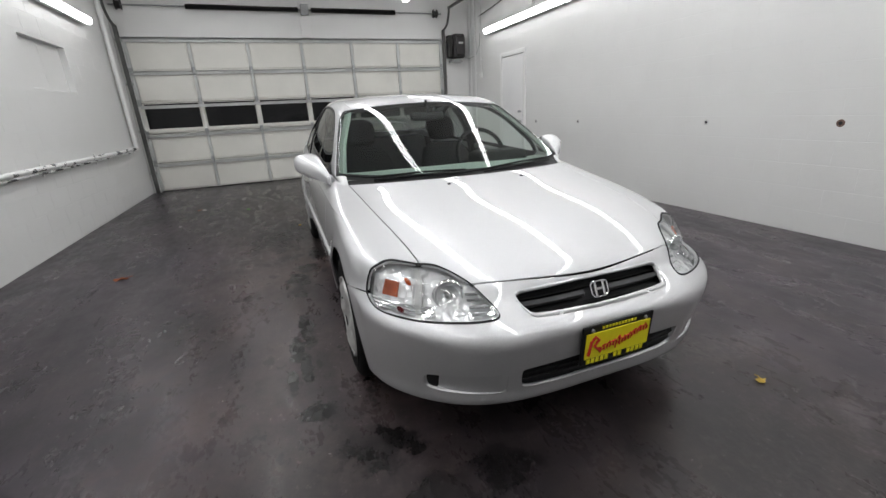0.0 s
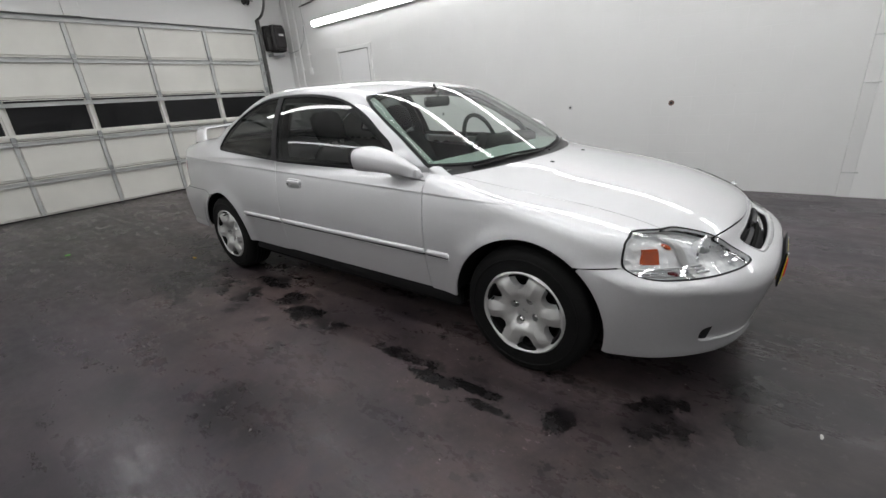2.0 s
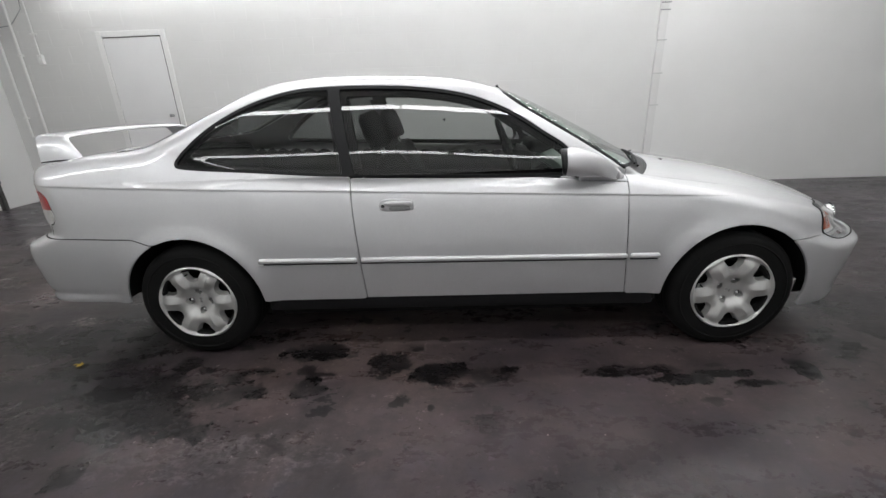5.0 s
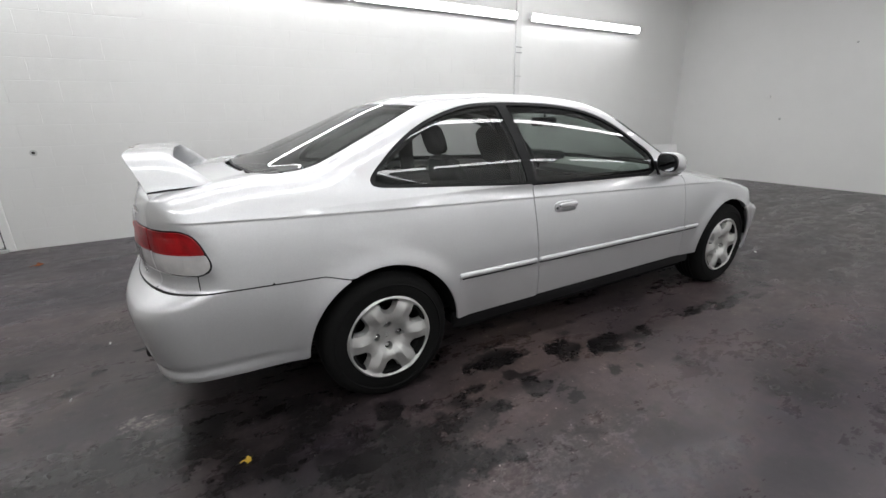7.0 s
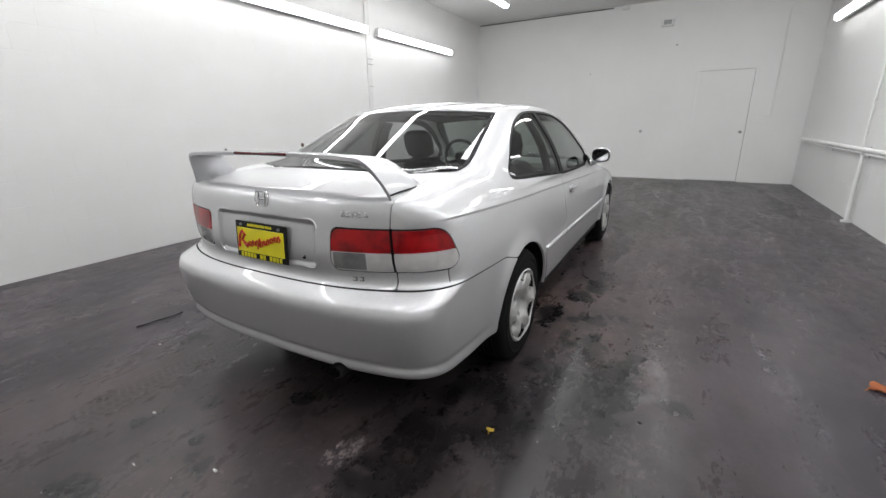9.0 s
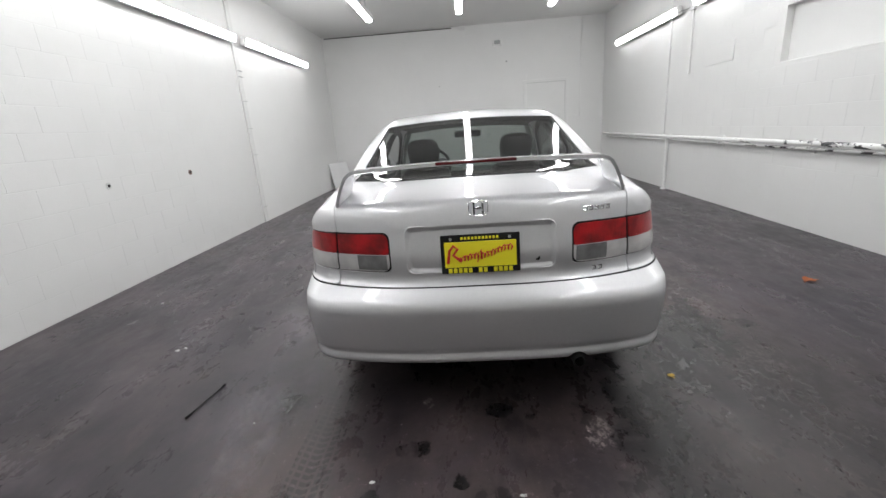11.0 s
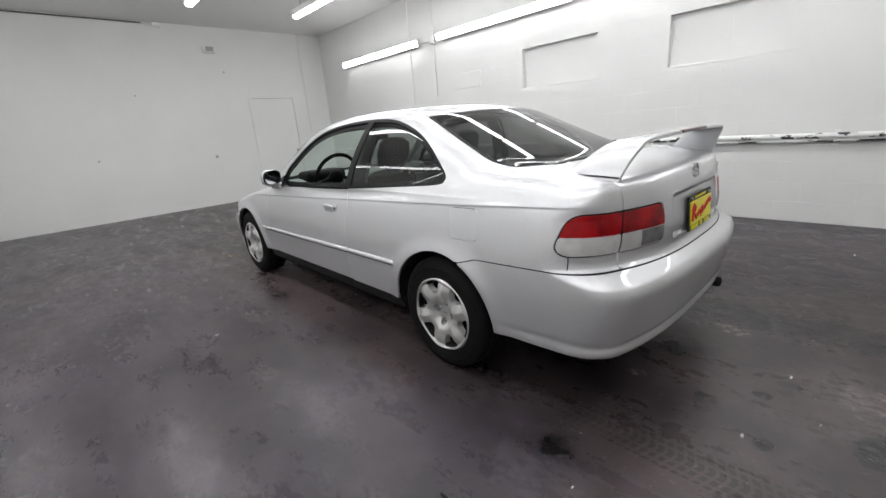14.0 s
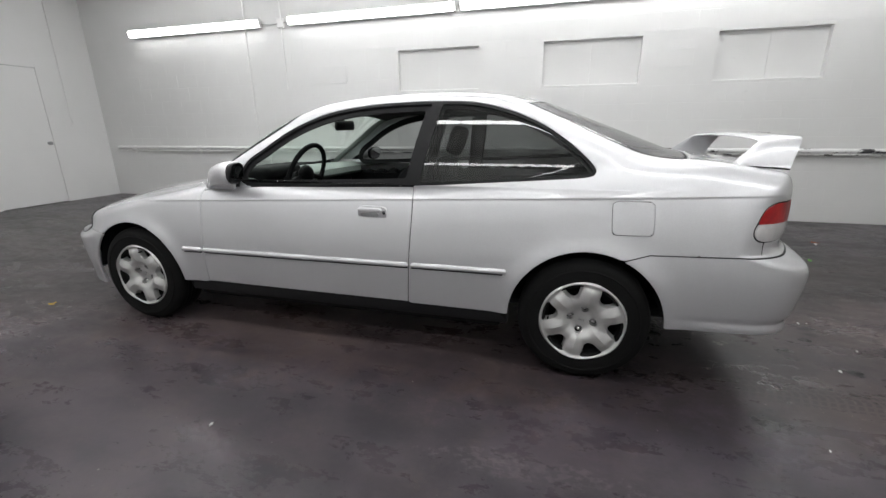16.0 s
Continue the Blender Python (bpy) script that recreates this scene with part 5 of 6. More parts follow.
centre("plate_recess", [clip(DISH, lambda P: recess_loop(P[:, 0], P[:, 2]))], SILVER, lid, depth=.003, lift=dish)
rim = []
for cx, cz, a0 in ((.266, .854, 0), (-.266, .854, 90), (-.266, .724, 180), (.266, .724, 270)):
    for k in range(7):
        a = math.radians(a0 + 15 * k)
        x, z = cx + .030 * math.cos(a), cz + .030 * math.sin(a)
        y = float(shoot(np.array([[abs(x), 1.7, z]]), np.array([[0, 1.0, 0]]))[0][1])
        rim.append((x, y - .0005, z))
part("recess_rim", tube(rim, .0042, 8, True), SILVER, lid, "", True)
part("lock", moved(lathe([(1e-5, .012), (.010, .012), (.014, .006), (.015, 0)], 16), Matrix.Translation((-.225, 2.188, .735)) @ pose(0, 0, 0, -90, 0, 0)), SHADE, lid, "dark round key lock", True)

# glass and seals
centre("windshield", [clip(stretch(-1.1, 0, 20), lambda P: r_screen(P, .012))], WINDSCREEN, car, depth=.004, lift=.001)
centre("windshield_seal", [clip(stretch(-1.1, 0, 20), lambda P: mx([r_screen(P, .001), -r_screen(P, .013)]))], SHADE, car, depth=.01)
centre("cowl", [clip(stretch(-1.2, -.7, 20), r_cowl)], BLACK, car, "black plastic cowl under the wipers", .01, -.006)
centre("rear_window", [clip(stretch(.9, 1.9, 20), lambda P: r_rear_glass(P, .014))], TINTED, car, depth=.004, lift=.001)
centre("rear_window_seal", [clip(stretch(.9, 1.9, 20), lambda P: mx([r_rear_glass(P, .002), -r_rear_glass(P, .015)]))], SHADE, car, depth=.01)
post = lambda P: P[:, 1] - .492 - .20 * (P[:, 2] - .9)
door_glass = lambda P: mx([r_glass(P) + .010, post(P) + .022])
rear_quarter = lambda P: mx([r_glass(P) + .010, -post(P) + .022])
both_sides("window_frame", [clip(stretch(-.6, 1.4, 10, 60), lambda P: mx([r_glass(P) + .001, -door_glass(P) - .004, -rear_quarter(P) - .004]))], SHADE, car, "black window surround and door post", .014, -.002)
both_sides("window_channel", [clip(stretch(-.6, 1.4, 10, 60), lambda P: mx([r_glass(P) + .004, -door_glass(P) - .030, -rear_quarter(P) - .020]))], SHADE, car, "black rubber run round the side glass", .006, -.016)
both_sides("quarter_window", [clip(stretch(.4, 1.4, 10, 60), rear_quarter)], TINTED, car, "fixed tinted rear side glass", .004, -.006)
v, f, n = plate([clip(stretch(-.6, .6, 10, 60), door_glass)], .004, -.008, flip_x=True)
part("door_window", (v, f), TINTED, car, "closed tinted passenger door glass", True, n)
v, f, n = plate([clip(stretch(-.6, .6, 10, 60), lambda P: mx([door_glass(P), P[:, 2] - .90 - .018 * P[:, 1]]))], .004, -.008)
part("door_window", (v, f), TINTED, car, "driver door glass wound down", True, n)

# lamps
def front_y(x, z):
    """Where the nose skin lies at x and z."""
    return float(shoot(np.array([[x, -1.25, z]]), np.array([[0, -1.0, 0]]))[0][1])


for flip in (False, True):
    s = -1 if flip else 1
    bulk = clip(LAMP, lambda P: mx([r_lamp(P) - .006, P[:, 1] + 1.4]))
    v, f, n = plate([bulk], .03, -.030, flip_x=flip)
    head = part("headlight", (v, f), REFLECTOR, car, "clear headlight with faceted chrome reflector", True, n)
    v, f, n = plate([clip(LAMP, lambda P: r_lamp(P))], .006, .003, flip_x=flip)
    part("lens", (v, f), LENS, head, "clear lamp lens", True, n)
    v, f, n = plate([clip(LAMP, lambda P: mx([r_lamp(P) - .0018, -r_lamp(P) - .0016]))], .005, .0034, flip_x=flip)
    part("lamp_seal", (v, f), SHADE, head, "black lamp seal", True, n)
    by = front_y(.535, .594)
    bowl = lathe([(1e-5, -.04), (.02, -.038), (.035, -.026), (.044, -.010), (.047, .0), (.050, .0)], 24)
    part("reflector_bowl", moved(bowl, Matrix.Translation((s * .535, by + .022, .594)) @ pose(0, 0, 0, 90, 0, s * 14)), REFLECTOR, head, smooth=True)
    part("lamp_ring", moved(lathe([(.049, -.004), (.053, .003), (.057, -.004)], 28), Matrix.Translation((s * .535, by + .020, .594)) @ pose(0, 0, 0, 90, 0, s * 14)), CHROME, head, "chrome ring round the main lamp", True)
    part("bulb", ball((s * .535, by + .024, .594), .014, (1, 1.6, 1), 12), GALV, head, smooth=True)

    def inlay(name, region, mat, label="", lift=-.014, depth=.010):
        v, f, n = plate([clip(LAMP, lambda P: mx([r_lamp(P) + .006, region(P)]))], depth, lift, flip_x=flip)
        return part(name, (v, f), mat, head, label, True, n)
    slant = lambda P, x0: P[:, 0] - x0 + .35 * (P[:, 2] - .60)
    inlay("turn_signal", lambda P: mx([-slant(P, .698), slant(P, .738), .580 - P[:, 2], P[:, 2] - .634]), AMBER, "amber turn signal")
    inlay("signal_housing", lambda P: mx([-slant(P, .655), .566 - P[:, 2], P[:, 2] - .652]), REFLECTOR, "chrome signal housing", -.022, .004)
    inlay("divider", lambda P: mx([np.abs(slant(P, .632)) - .010]), COVER, "pale band between the lamp chambers", -.012, .012)
    for z in (.550, .558, .566):
        inlay("rib", lambda P: mx([np.abs(P[:, 2] - z) - .0022, .60 - P[:, 0]]), CHROME, "", -.012, .008)
    for z in (.556, .572, .588, .604):
        inlay("rib", lambda P: mx([np.abs(P[:, 2] - z) - .0028, P[:, 0] - .485]), CHROME, "", -.013, .008)
    inlay("marker", lambda P: np.hypot(P[:, 0] - .700, (P[:, 2] - .553) * 1.6) - .010, DARK_RED, "small red-brown marker", -.010, .004)
    inlay("marker", lambda P: np.hypot(P[:, 0] - .655, (P[:, 2] - .637) * .8) - .009, AMBER, "small amber marker", -.012, .004)
    red_top = lambda P: mx([r_tail(P) + .0048, .783 - P[:, 2]])
    low_clear = lambda P: mx([r_tail(P) + .0048, P[:, 2] - .777])
    split = lambda P: np.abs(P[:, 0]) - np.interp(P[:, 2], (.64, .86), (.605, .590))
    for where, extra in (("outer", lambda P: -split(P) + .005), ("inner", lambda P: split(P) + .005)):
        v, f, n = plate([clip(TAIL, lambda P: mx([red_top(P), extra(P)]))], .02, .002, flip_x=flip)
        tl = part("tail_light", (v, f), RED, car, "red and clear tail light", True, n)
        v, f, n = plate([clip(TAIL, lambda P: mx([low_clear(P), extra(P)]))], .02, .002, flip_x=flip)
        part("clear_lens", (v, f), WHITE_LENS, tl, "frosted clear lower lens", True, n)
        v, f, n = plate([clip(TAIL, lambda P: mx([r_tail(P) + .0048, extra(P), np.abs(P[:, 2] - .780) - .0028]))], .003, .003, flip_x=flip)
        part("divider", (v, f), RED, tl, "red line between the lenses", True, n)
        if where == "inner":
            for a, b in ((.376, .502),):
                v, f, n = plate([clip(TAIL, lambda P: mx([np.abs(P[:, 0] - (a + b) / 2) - (b - a) / 2, .712 - P[:, 2], P[:, 2] - .774]))], .002, .0035, flip_x=flip)
                part("lens_cell", (v, f), SMOKED, tl, "grey reversing lamp window", True, n)
        v, f, n = plate([clip(TAIL, lambda P: mx([r_tail(P) - .0005, extra(P) - .002]))], .03, -.003, flip_x=flip)
        part("lamp_seal", (v, f), SHADE, tl, "", True, n)

# No gap is cut here; a black strip paints the seam's shade.
for flip in (False, True):
    v, f, n = plate([clip(BELOW, lambda P: mx([np.abs(P[:, 1] - 1.988) - .0014, .642 - P[:, 2], P[:, 2] - .712]))], .001, .0006, flip_x=flip)
    part("filler_seam", (v, f), SHADE, car, "black strip standing in for the shaded seam under the tail light", True, n)

# grille
centre("grille_surround", [clip(FRONT, lambda P: mx([grille_loop(P[:, 0], P[:, 2]) - .009, -grille_loop(P[:, 0], P[:, 2])]))], SILVER, bumper_f, "silver raised rim round the grille", .008, lambda P: .005 * np.clip(1 - np.abs(grille_loop(np.abs(P[:, 0]), P[:, 2]) - .0045) / .006, 0, 1))
grille = centre("grille", [clip(FRONT, lambda P: grille_loop(P[:, 0], P[:, 2]) - .003)], SHADE, car, "black grille with a bar across", .004, -.045)
for z, h, mat, lift in ((.551, .003, LINER, -.028), (.566, .0045, CHROME, -.010), (.582, .003, LINER, -.028)):
    centre("grille_bar", [clip(FRONT, lambda P: mx([grille_loop(P[:, 0], P[:, 2]) - .001, np.abs(P[:, 2] - z) - h, .05 - np.abs(P[:, 0]) if mat is CHROME else -1 + 0 * P[:, 0]]))], STEEL if mat is CHROME else mat, grille, "", .02, lift)


def back_y(x, z):
    """Where the tail skin lies at x and z."""
    return float(shoot(np.array([[x, 1.7, z]]), np.array([[0, 1.0, 0]]))[0][1])


def emblem(parent, at, w, h, tilt, facing):
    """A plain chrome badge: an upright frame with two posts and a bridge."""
    m = Matrix.Translation(at) @ pose(0, 0, 0, tilt, 0, 0)
    frame_loop = [(w * math.copysign(abs(math.cos(q)) ** .45, math.cos(q)) * (1 + .08 * math.sin(q)), 0, h * math.copysign(abs(math.sin(q)) ** .45, math.sin(q))) for q in [2 * math.pi * k / 32 for k in range(32)]]
    geo = join(tube(frame_loop, .0032, 8, True), box((-w * .62, -.005, -h * .92), (-w * .34, .005, h * .92), .003), box((w * .34, -.005, -h * .92), (w * .62, .005, h * .92), .003), box((-w * .36, -.004, -h * .16), (w * .36, .004, h * .18), .003))
    part("badge", moved(geo, m), CHROME, parent, "chrome badge")


emblem(car, (0, -2.066, .568), .036, .028, -24, -1)
emblem(car, (0, back_y(0, .943) + .004, .943), .038, .029, 8, 1)
for x0, x1, z, n in ((-.515, -.40, .915, 5), (-.488, -.436, .673, 2)):
    for k in range(n):
        a, b = x0 + (x1 - x0) * k / n, x0 + (x1 - x0) * (k + .72) / n
        y = back_y(abs(a + b) / 2, z)
        turn = pose((a + b) / 2, y + .003, z, 0, 0, math.degrees(math.atan((back_y(abs(a), z) - back_y(abs(b), z)) / (a - b))))
        half = (b - a) / 2
        part("badge_bar", moved(join(box((-half, -.003, -.010), (-half * .4, .003, .010), .0015), box((-half * .4, -.003, .004), (half, .003, .010), .0015), box((-half * .4, -.003, -.010), (half, .003, -.004), .0015)), turn), CHROME, car, "silver badge bar")


def licence_plate(at, tilt, facing):
    """A yellow advertising plate in a black holder, its print as plain strokes and bars."""
    m = Matrix.Translation(at) @ pose(0, 0, 0, tilt, 0, 0 if facing < 0 else 180)
    pl = part("number_plate", moved(box((-.155, -.004, -.078), (.155, .004, .078), .004, 2), m), BLACK, car, "yellow plate in a black holder")
    part("insert", moved(box((-.140, -.008, -.052), (.140, -.003, .050), .001), m), YELLOW, pl, "yellow insert with a red flourish")
    pts = [(-.128, -.0095, -.034), (-.120, -.0095, .018), (-.104, -.0095, .036), (-.088, -.0095, .022), (-.106, -.0095, .000), (-.078, -.0095, -.026)]
    part("flourish", moved(tube(pts, .006, 6), m), PLATE_RED, pl)
    wave = []
    for k in range(57):
        u = k / 56
        tall = .013 + (.012 if .34 < u < .42 else 0)
        wave.append((-.082 + .205 * u + .006 * math.sin(k * 1.75), -.0095, -.024 + .046 * u + tall * math.sin(k * 1.75 + 1.2) + .004 * math.sin(9 * u)))
    part("script_stroke", moved(tube(wave, [.0030 + .0012 * math.sin(k * 1.75) for k in range(57)], 6), m), PLATE_RED, pl)
    for k in range(13):
        if k in (5, 8):
            continue
        a = -.128 + k * .0198
        part("lower_bar", moved(box((a, -.0065, -.075), (a + .0145, -.0035, -.0555), .001), m), YELLOW, pl)
    for k in range(11):
        a = -.075 + k * .0138
        part("upper_bar", moved(box((a, -.0065, .058), (a + .009, -.0035, .069), .001), m), YELLOW, pl)
    for a in (-.115, .115):
        part("bolt", moved(cyl((a, -.010, .062), (a, -.003, .062), .006, 10), m), GALV, pl)


licence_plate((0, -2.168, .418), 4, -1)
licence_plate((0, 2.213, .770), -4, 1)

# side mouldings, handles, mirrors
def strip_along(y0, y1, name="moulding"):
    for s in (1, -1):
        secs = []
        for k in range(15):
            y = y0 + (y1 - y0) * ((k - 1) / 12 if 0 < k < 14 else (0 if k == 0 else 1)) + (.007 if k == 1 else (-.007 if k == 13 else 0))
            z = .502 + .008 * y
            x = float(shoot(np.array([[0, y, z]]), np.array([[1.0, 0, 0]]))[0][0])
            t = .6 if k in (0, 14) else 1
            secs.append([(s * (x - .004), y, z + dz * t) if dx == 0 else (s * (x + dx * t), y, z + dz * t) for dx, dz in ((0, -.004), (.0105, -.004), (.0125, -.001), (.013, .006), (.011, .014), (.006, .018), (0, .019))])
        geo = sweep(secs)
        md = part(name, geo if s > 0 else (geo[0], [q[::-1] for q in geo[1]]), SILVER, car, "", True)
        # The groove bar is black to stand in for the moulding's shadow line.
        for label, mat, low, high, out in (("groove", SHADE, -.0145, -.0035, .004), ("lip", SILVER, -.0205, -.0145, .0095)):
            bar = sweep([[(s * (abs(q[0][0]) + dx), q[0][1], q[0][2] + .004 + dz) for dx, dz in ((0, low), (out, low), (out, high), (0, high))] for q in secs])
            part(label, bar if s > 0 else (bar[0], [q[::-1] for q in bar[1]]), mat, md)


strip_along(-.935, -.800)
strip_along(-.785, .465)
strip_along(.485, .955)
for s in (1, -1):
    x = .803
    def pad(cy, cz, hy, hz, x0, x1, edge=.004):
        """A rounded slab that stands out of the door from x0 to x1."""
        ring = [2 * math.pi * k / 28 for k in range(28)]
        loops = [[(s * xx, cy + (hy - e) * math.copysign(abs(math.cos(a)) ** .55, math.cos(a)), cz + (hz - e) * math.copysign(abs(math.sin(a)) ** .55, math.sin(a))) for a in ring] for xx, e in ((x0, 0), (x1 - edge, 0), (x1 - edge * .3, edge * .4), (x1, edge * 1.4))]
        return sweep(loops if s > 0 else [q[::-1] for q in loops])
    hd = part("door_handle", pad(.28, .765, .080, .031, x - .02, x + .012), SILVER, car, "", True)
    # Raised grey pad; its darker colour paints the shade of a finger recess.
    part("pocket", pad(.266, .752, .050, .011, x, x + .0135, .002), GALV, hd, "grey pad standing in for the shaded finger recess", True)
    part("grip", pad(.270, .776, .064, .012, x, x + .026, .006), SILVER, hd, "", True)
    part("key_lock", ball((s * (x + .012), .344, .764), .009, (.6, 1, 1), 12), STEEL, hd, "", True)
    # mirror: a rounded shell that tapers forward to its foot
    secs = []
    for t, cx, cy, cz, hw, hh in ((0, .860, -.466, .948, .070, .053), (.1, .861, -.476, .948, .076, .060), (.3, .860, -.508, .947, .076, .060), (.5, .854, -.551, .942, .071, .055), (.7, .842, -.605, .929, .064, .047), (.85, .814, -.660, .905, .046, .037), (.95, .785, -.708, .880, .026, .026), (1, .772, -.738, .858, .010, .010)):
        secs.append([(s * (cx + hw * math.copysign(abs(math.cos(a)) ** .7, math.cos(a))), cy + .02 * math.cos(a), cz + hh * math.copysign(abs(math.sin(a)) ** .7, math.sin(a))) for a in [2 * math.pi * k / 20 for k in range(20)]])
    geo = sweep(secs)
    mr = part("wing_mirror", geo if s < 0 else (geo[0], [q[::-1] for q in geo[1]]), SILVER, car, "silver wing mirror", True)
    def face(size, y):
        rim = [2 * math.pi * k / 32 for k in range(32)]
        sides = [(.076 * size * math.copysign(abs(math.cos(a)) ** .75, math.cos(a)), .056 * size * math.copysign(abs(math.sin(a)) ** .75, math.sin(a))) for a in rim]
        loop = [(s * (.862 + u), y + .25 * u + .16 * v, .948 + v) for u, v in sides]
        return loop if s < 0 else loop[::-1]
    part("bezel", sweep([face(.96, -.476), face(.98, -.457), face(.93, -.449)]), BLACK, mr, "black bezel")
    part("mirror_glass", sweep([face(.85, -.451), face(.85, -.4475)]), MIRROR, mr, "mirror glass")
    part("mirror_foot", box((s * .765 - .022, -.735, .846), (s * .765 + .022, -.55, .893), .014, 2), SILVER, mr, "", True)
    part("sail_panel", sweep([[(s * .772, -.700, .848), (s * .772, -.535, .862), (s * .735, -.535, .945), (s * .738, -.565, .935)], [(s * .760, -.700, .848), (s * .760, -.535, .862), (s * .718, -.535, .945), (s * .721, -.565, .935)]]), BLACK, mr, "black mirror base")

# wipers and washer nozzles
for x0, y0, x1, y1 in ((-.55, -.905, -.02, -1.03), (.06, -1.028, .60, -.875)):
    wp = part("wiper", tube([(x0, y0, .872), ((x0 + x1) / 2, (y0 + y1) / 2 - .025, .884), (x1, y1, .880)], .0055, 8), BLACK, car, "black wiper arm", True)
    part("blade", tube([(x0, y0 + .018, .884), ((x0 + x1) / 2, (y0 + y1) / 2 - .008, .898), (x1 - .03, y1 + .018, .893)], .0055, 6), SHADE, wp, "", True)
for x in (-.215, .215):
    part("washer_nozzle", box((x - .009, -1.180, .843), (x + .009, -1.160, .855), .004), BLACK, car)

# spoiler: two blade legs that turn over into the wing
half = [(-.580, 1.845, 2.095, .955), (-.573, 1.870, 2.102, .985), (-.557, 1.905, 2.115, 1.020), (-.537, 1.945, 2.132, 1.055), (-.518, 1.975, 2.146, 1.080), (-.500, 1.993, 2.153, 1.093), (-.474, 2.002, 2.157, 1.099), (-.40, 2.006, 2.159, 1.103), (-.25, 2.010, 2.163, 1.108), (0, 2.015, 2.168, 1.111)]
secs = half + [(-x, a, b, z) for x, a, b, z in half[-2::-1]]
loops = []
for i, (x, a, b, z) in enumerate(secs):
    before, after = secs[max(0, i - 1)], secs[min(len(secs) - 1, i + 1)]
    dx, dz = after[0] - before[0], after[3] - before[3]
    n = math.hypot(dx, dz)
    nx, nz = -dz / n, dx / n
    lift = .009 * abs(nz)
    prof = [(0, -.1), (.06, .55), (.2, .9), (.5, 1.0), (.85, .75), (1.0, .55), (1.0, -.55), (.85, -.75), (.5, -1.0), (.15, -.8), (.04, -.5)]
    loops.append([(x + nx * .0115 * v, a + (b - a) * u, z + nz * .0115 * v + lift * u) for u, v in prof])
wing = part("spoiler", sweep(loops), SILVER, car, "silver rear wing on two legs", True)
for s in (1, -1):
    part("foot_gasket", tube([(s * .590, 1.862, .994), (s * .589, 1.95, .992), (s * .585, 2.04, .988), (s * .580, 2.098, .982)], .0035, 8), SHADE, wing, "black gasket under the leg", True)
part("brake_light", box((-.155, 2.150, 1.1140), (.155, 2.1715, 1.1265), .004, 2), DARK_RED, wing, "red high brake light")

# exhaust
ex = part("exhaust", moved(lathe([(.021, 0), (.026, .004), (.027, .25), (.022, .25), (.022, .006)], 20), Matrix.Translation((-.385, 2.246, .292)) @ pose(0, 0, 0, 90, 0, 0)), LINER, car, "black tail pipe", True)
part("silencer", cyl((-.10, 1.92, .36), (-.55, 1.92, .36), .07, 20), LINER, ex, smooth=True)

# underbody, wheel housings and a black core added so the panel gaps look dark
under = part("underbody", join(box((-.55, -1.90, .24), (.55, 1.70, .32), .02), box((-.55, 1.60, .33), (.55, 2.10, .37), .01), box((-.765, -.93, .19), (.765, .93, .285), .02)), LINER, car, "black underbody")
centre("inner_shell", [clip(stretch(-1.45, 1.9, -20, 60), lambda P: mx([-r_arch(P) + .01, P[:, 2] - .82, np.where(P[:, 1] > 1.2, .33, .24) - P[:, 2], -1.45 - P[:, 1], P[:, 1] - 1.88]))], LINER, car, "", .004, -.03)
centre("nose_core", [clip(FRONT, lambda P: mx([.23 - P[:, 2], P[:, 2] - .60, P[:, 1] + 1.70]))], LINER, car, "", .004, -.075)
centre("tail_core", [clip(BACK, lambda P: mx([.33 - P[:, 2], P[:, 2] - .96, 1.7 - P[:, 1]]))], LINER, car, "", .004, -.05)
for s in (1, -1):
    # Sill colour is black to put the shade under the door into it.
    part("sill", box((s * .775 - .018, -.955, .228), (s * .775 + .018, .965, .303), .012, 2), SHADE, car, "sill under the door, blackened for the shade there", True)
    for yc in (-1.31, 1.31):
        arc = [math.pi * (.03 + .94 * k / 30) for k in range(31)]
        lining = []
        for x in (.52, .80):
            lining.append([(s * x, yc + .352 * math.cos(a), ARCH_Z + .352 * math.sin(a)) for a in arc])
        n = len(arc)
        faces = [(k, k + 1, n + k + 1, n + k) for k in range(n - 1)] + [list(range(n))]
        part("wheel_housing", (lining[0] + lining[1], faces), LINER, car, "", True)

# cabin
part("cabin_floor", box((-.70, -1.0, .30), (.70, 1.75, .34), .01), CABIN, car)
centre("headliner", [clip(stretch(-.3, 1.15, 40), lambda P: mx([r_roof(P) - .03, -r_screen(P) + .02, -r_rear_glass(P) + .02]))], LINING, car, "", .004, -.035)
both_sides("door_card", [clip(stretch(-.8, 1.6, -20, 26), lambda P: mx([P[:, 2] - .845 - .035 * P[:, 1], .35 - P[:, 2], -.78 - P[:, 1], P[:, 1] - 1.6, P[:, 1] - .93 - 9 * np.clip(.0 + P[:, 2] - .66, 0, 1)]))], CABIN, car, "dark grey door lining", .006, -.075)
dash_secs = []
for x in (-.70, -.5, -.25, 0, .25, .5, .70):
    b = .30 * x * x
    dash_secs.append([(x, -.99 + b, .80), (x, -.97 + b, .872), (x, -.80 + b, .895 - .02 * abs(x)), (x, -.65 + b * .4, .882), (x, -.585 + b * .4, .855), (x, -.575 + b * .4, .815), (x, -.60 + b * .4, .79), (x, -.80 + b, .78)])
ds = part("dashboard", sweep(dash_secs), DASH, car, "grey green dashboard", True)
part("lower_dash", box((-.69, -.95, .48), (.69, -.60, .785), .03, 2), CABIN, ds, "dark lower dashboard", True)
part("instrument_hood", box((.19, -.72, .850), (.55, -.50, .945), .04, 4), CABIN, ds, smooth=True)
part("centre_console", box((-.14, -.62, .34), (.14, .35, .56), .04, 3), CABIN, ds, smooth=True)
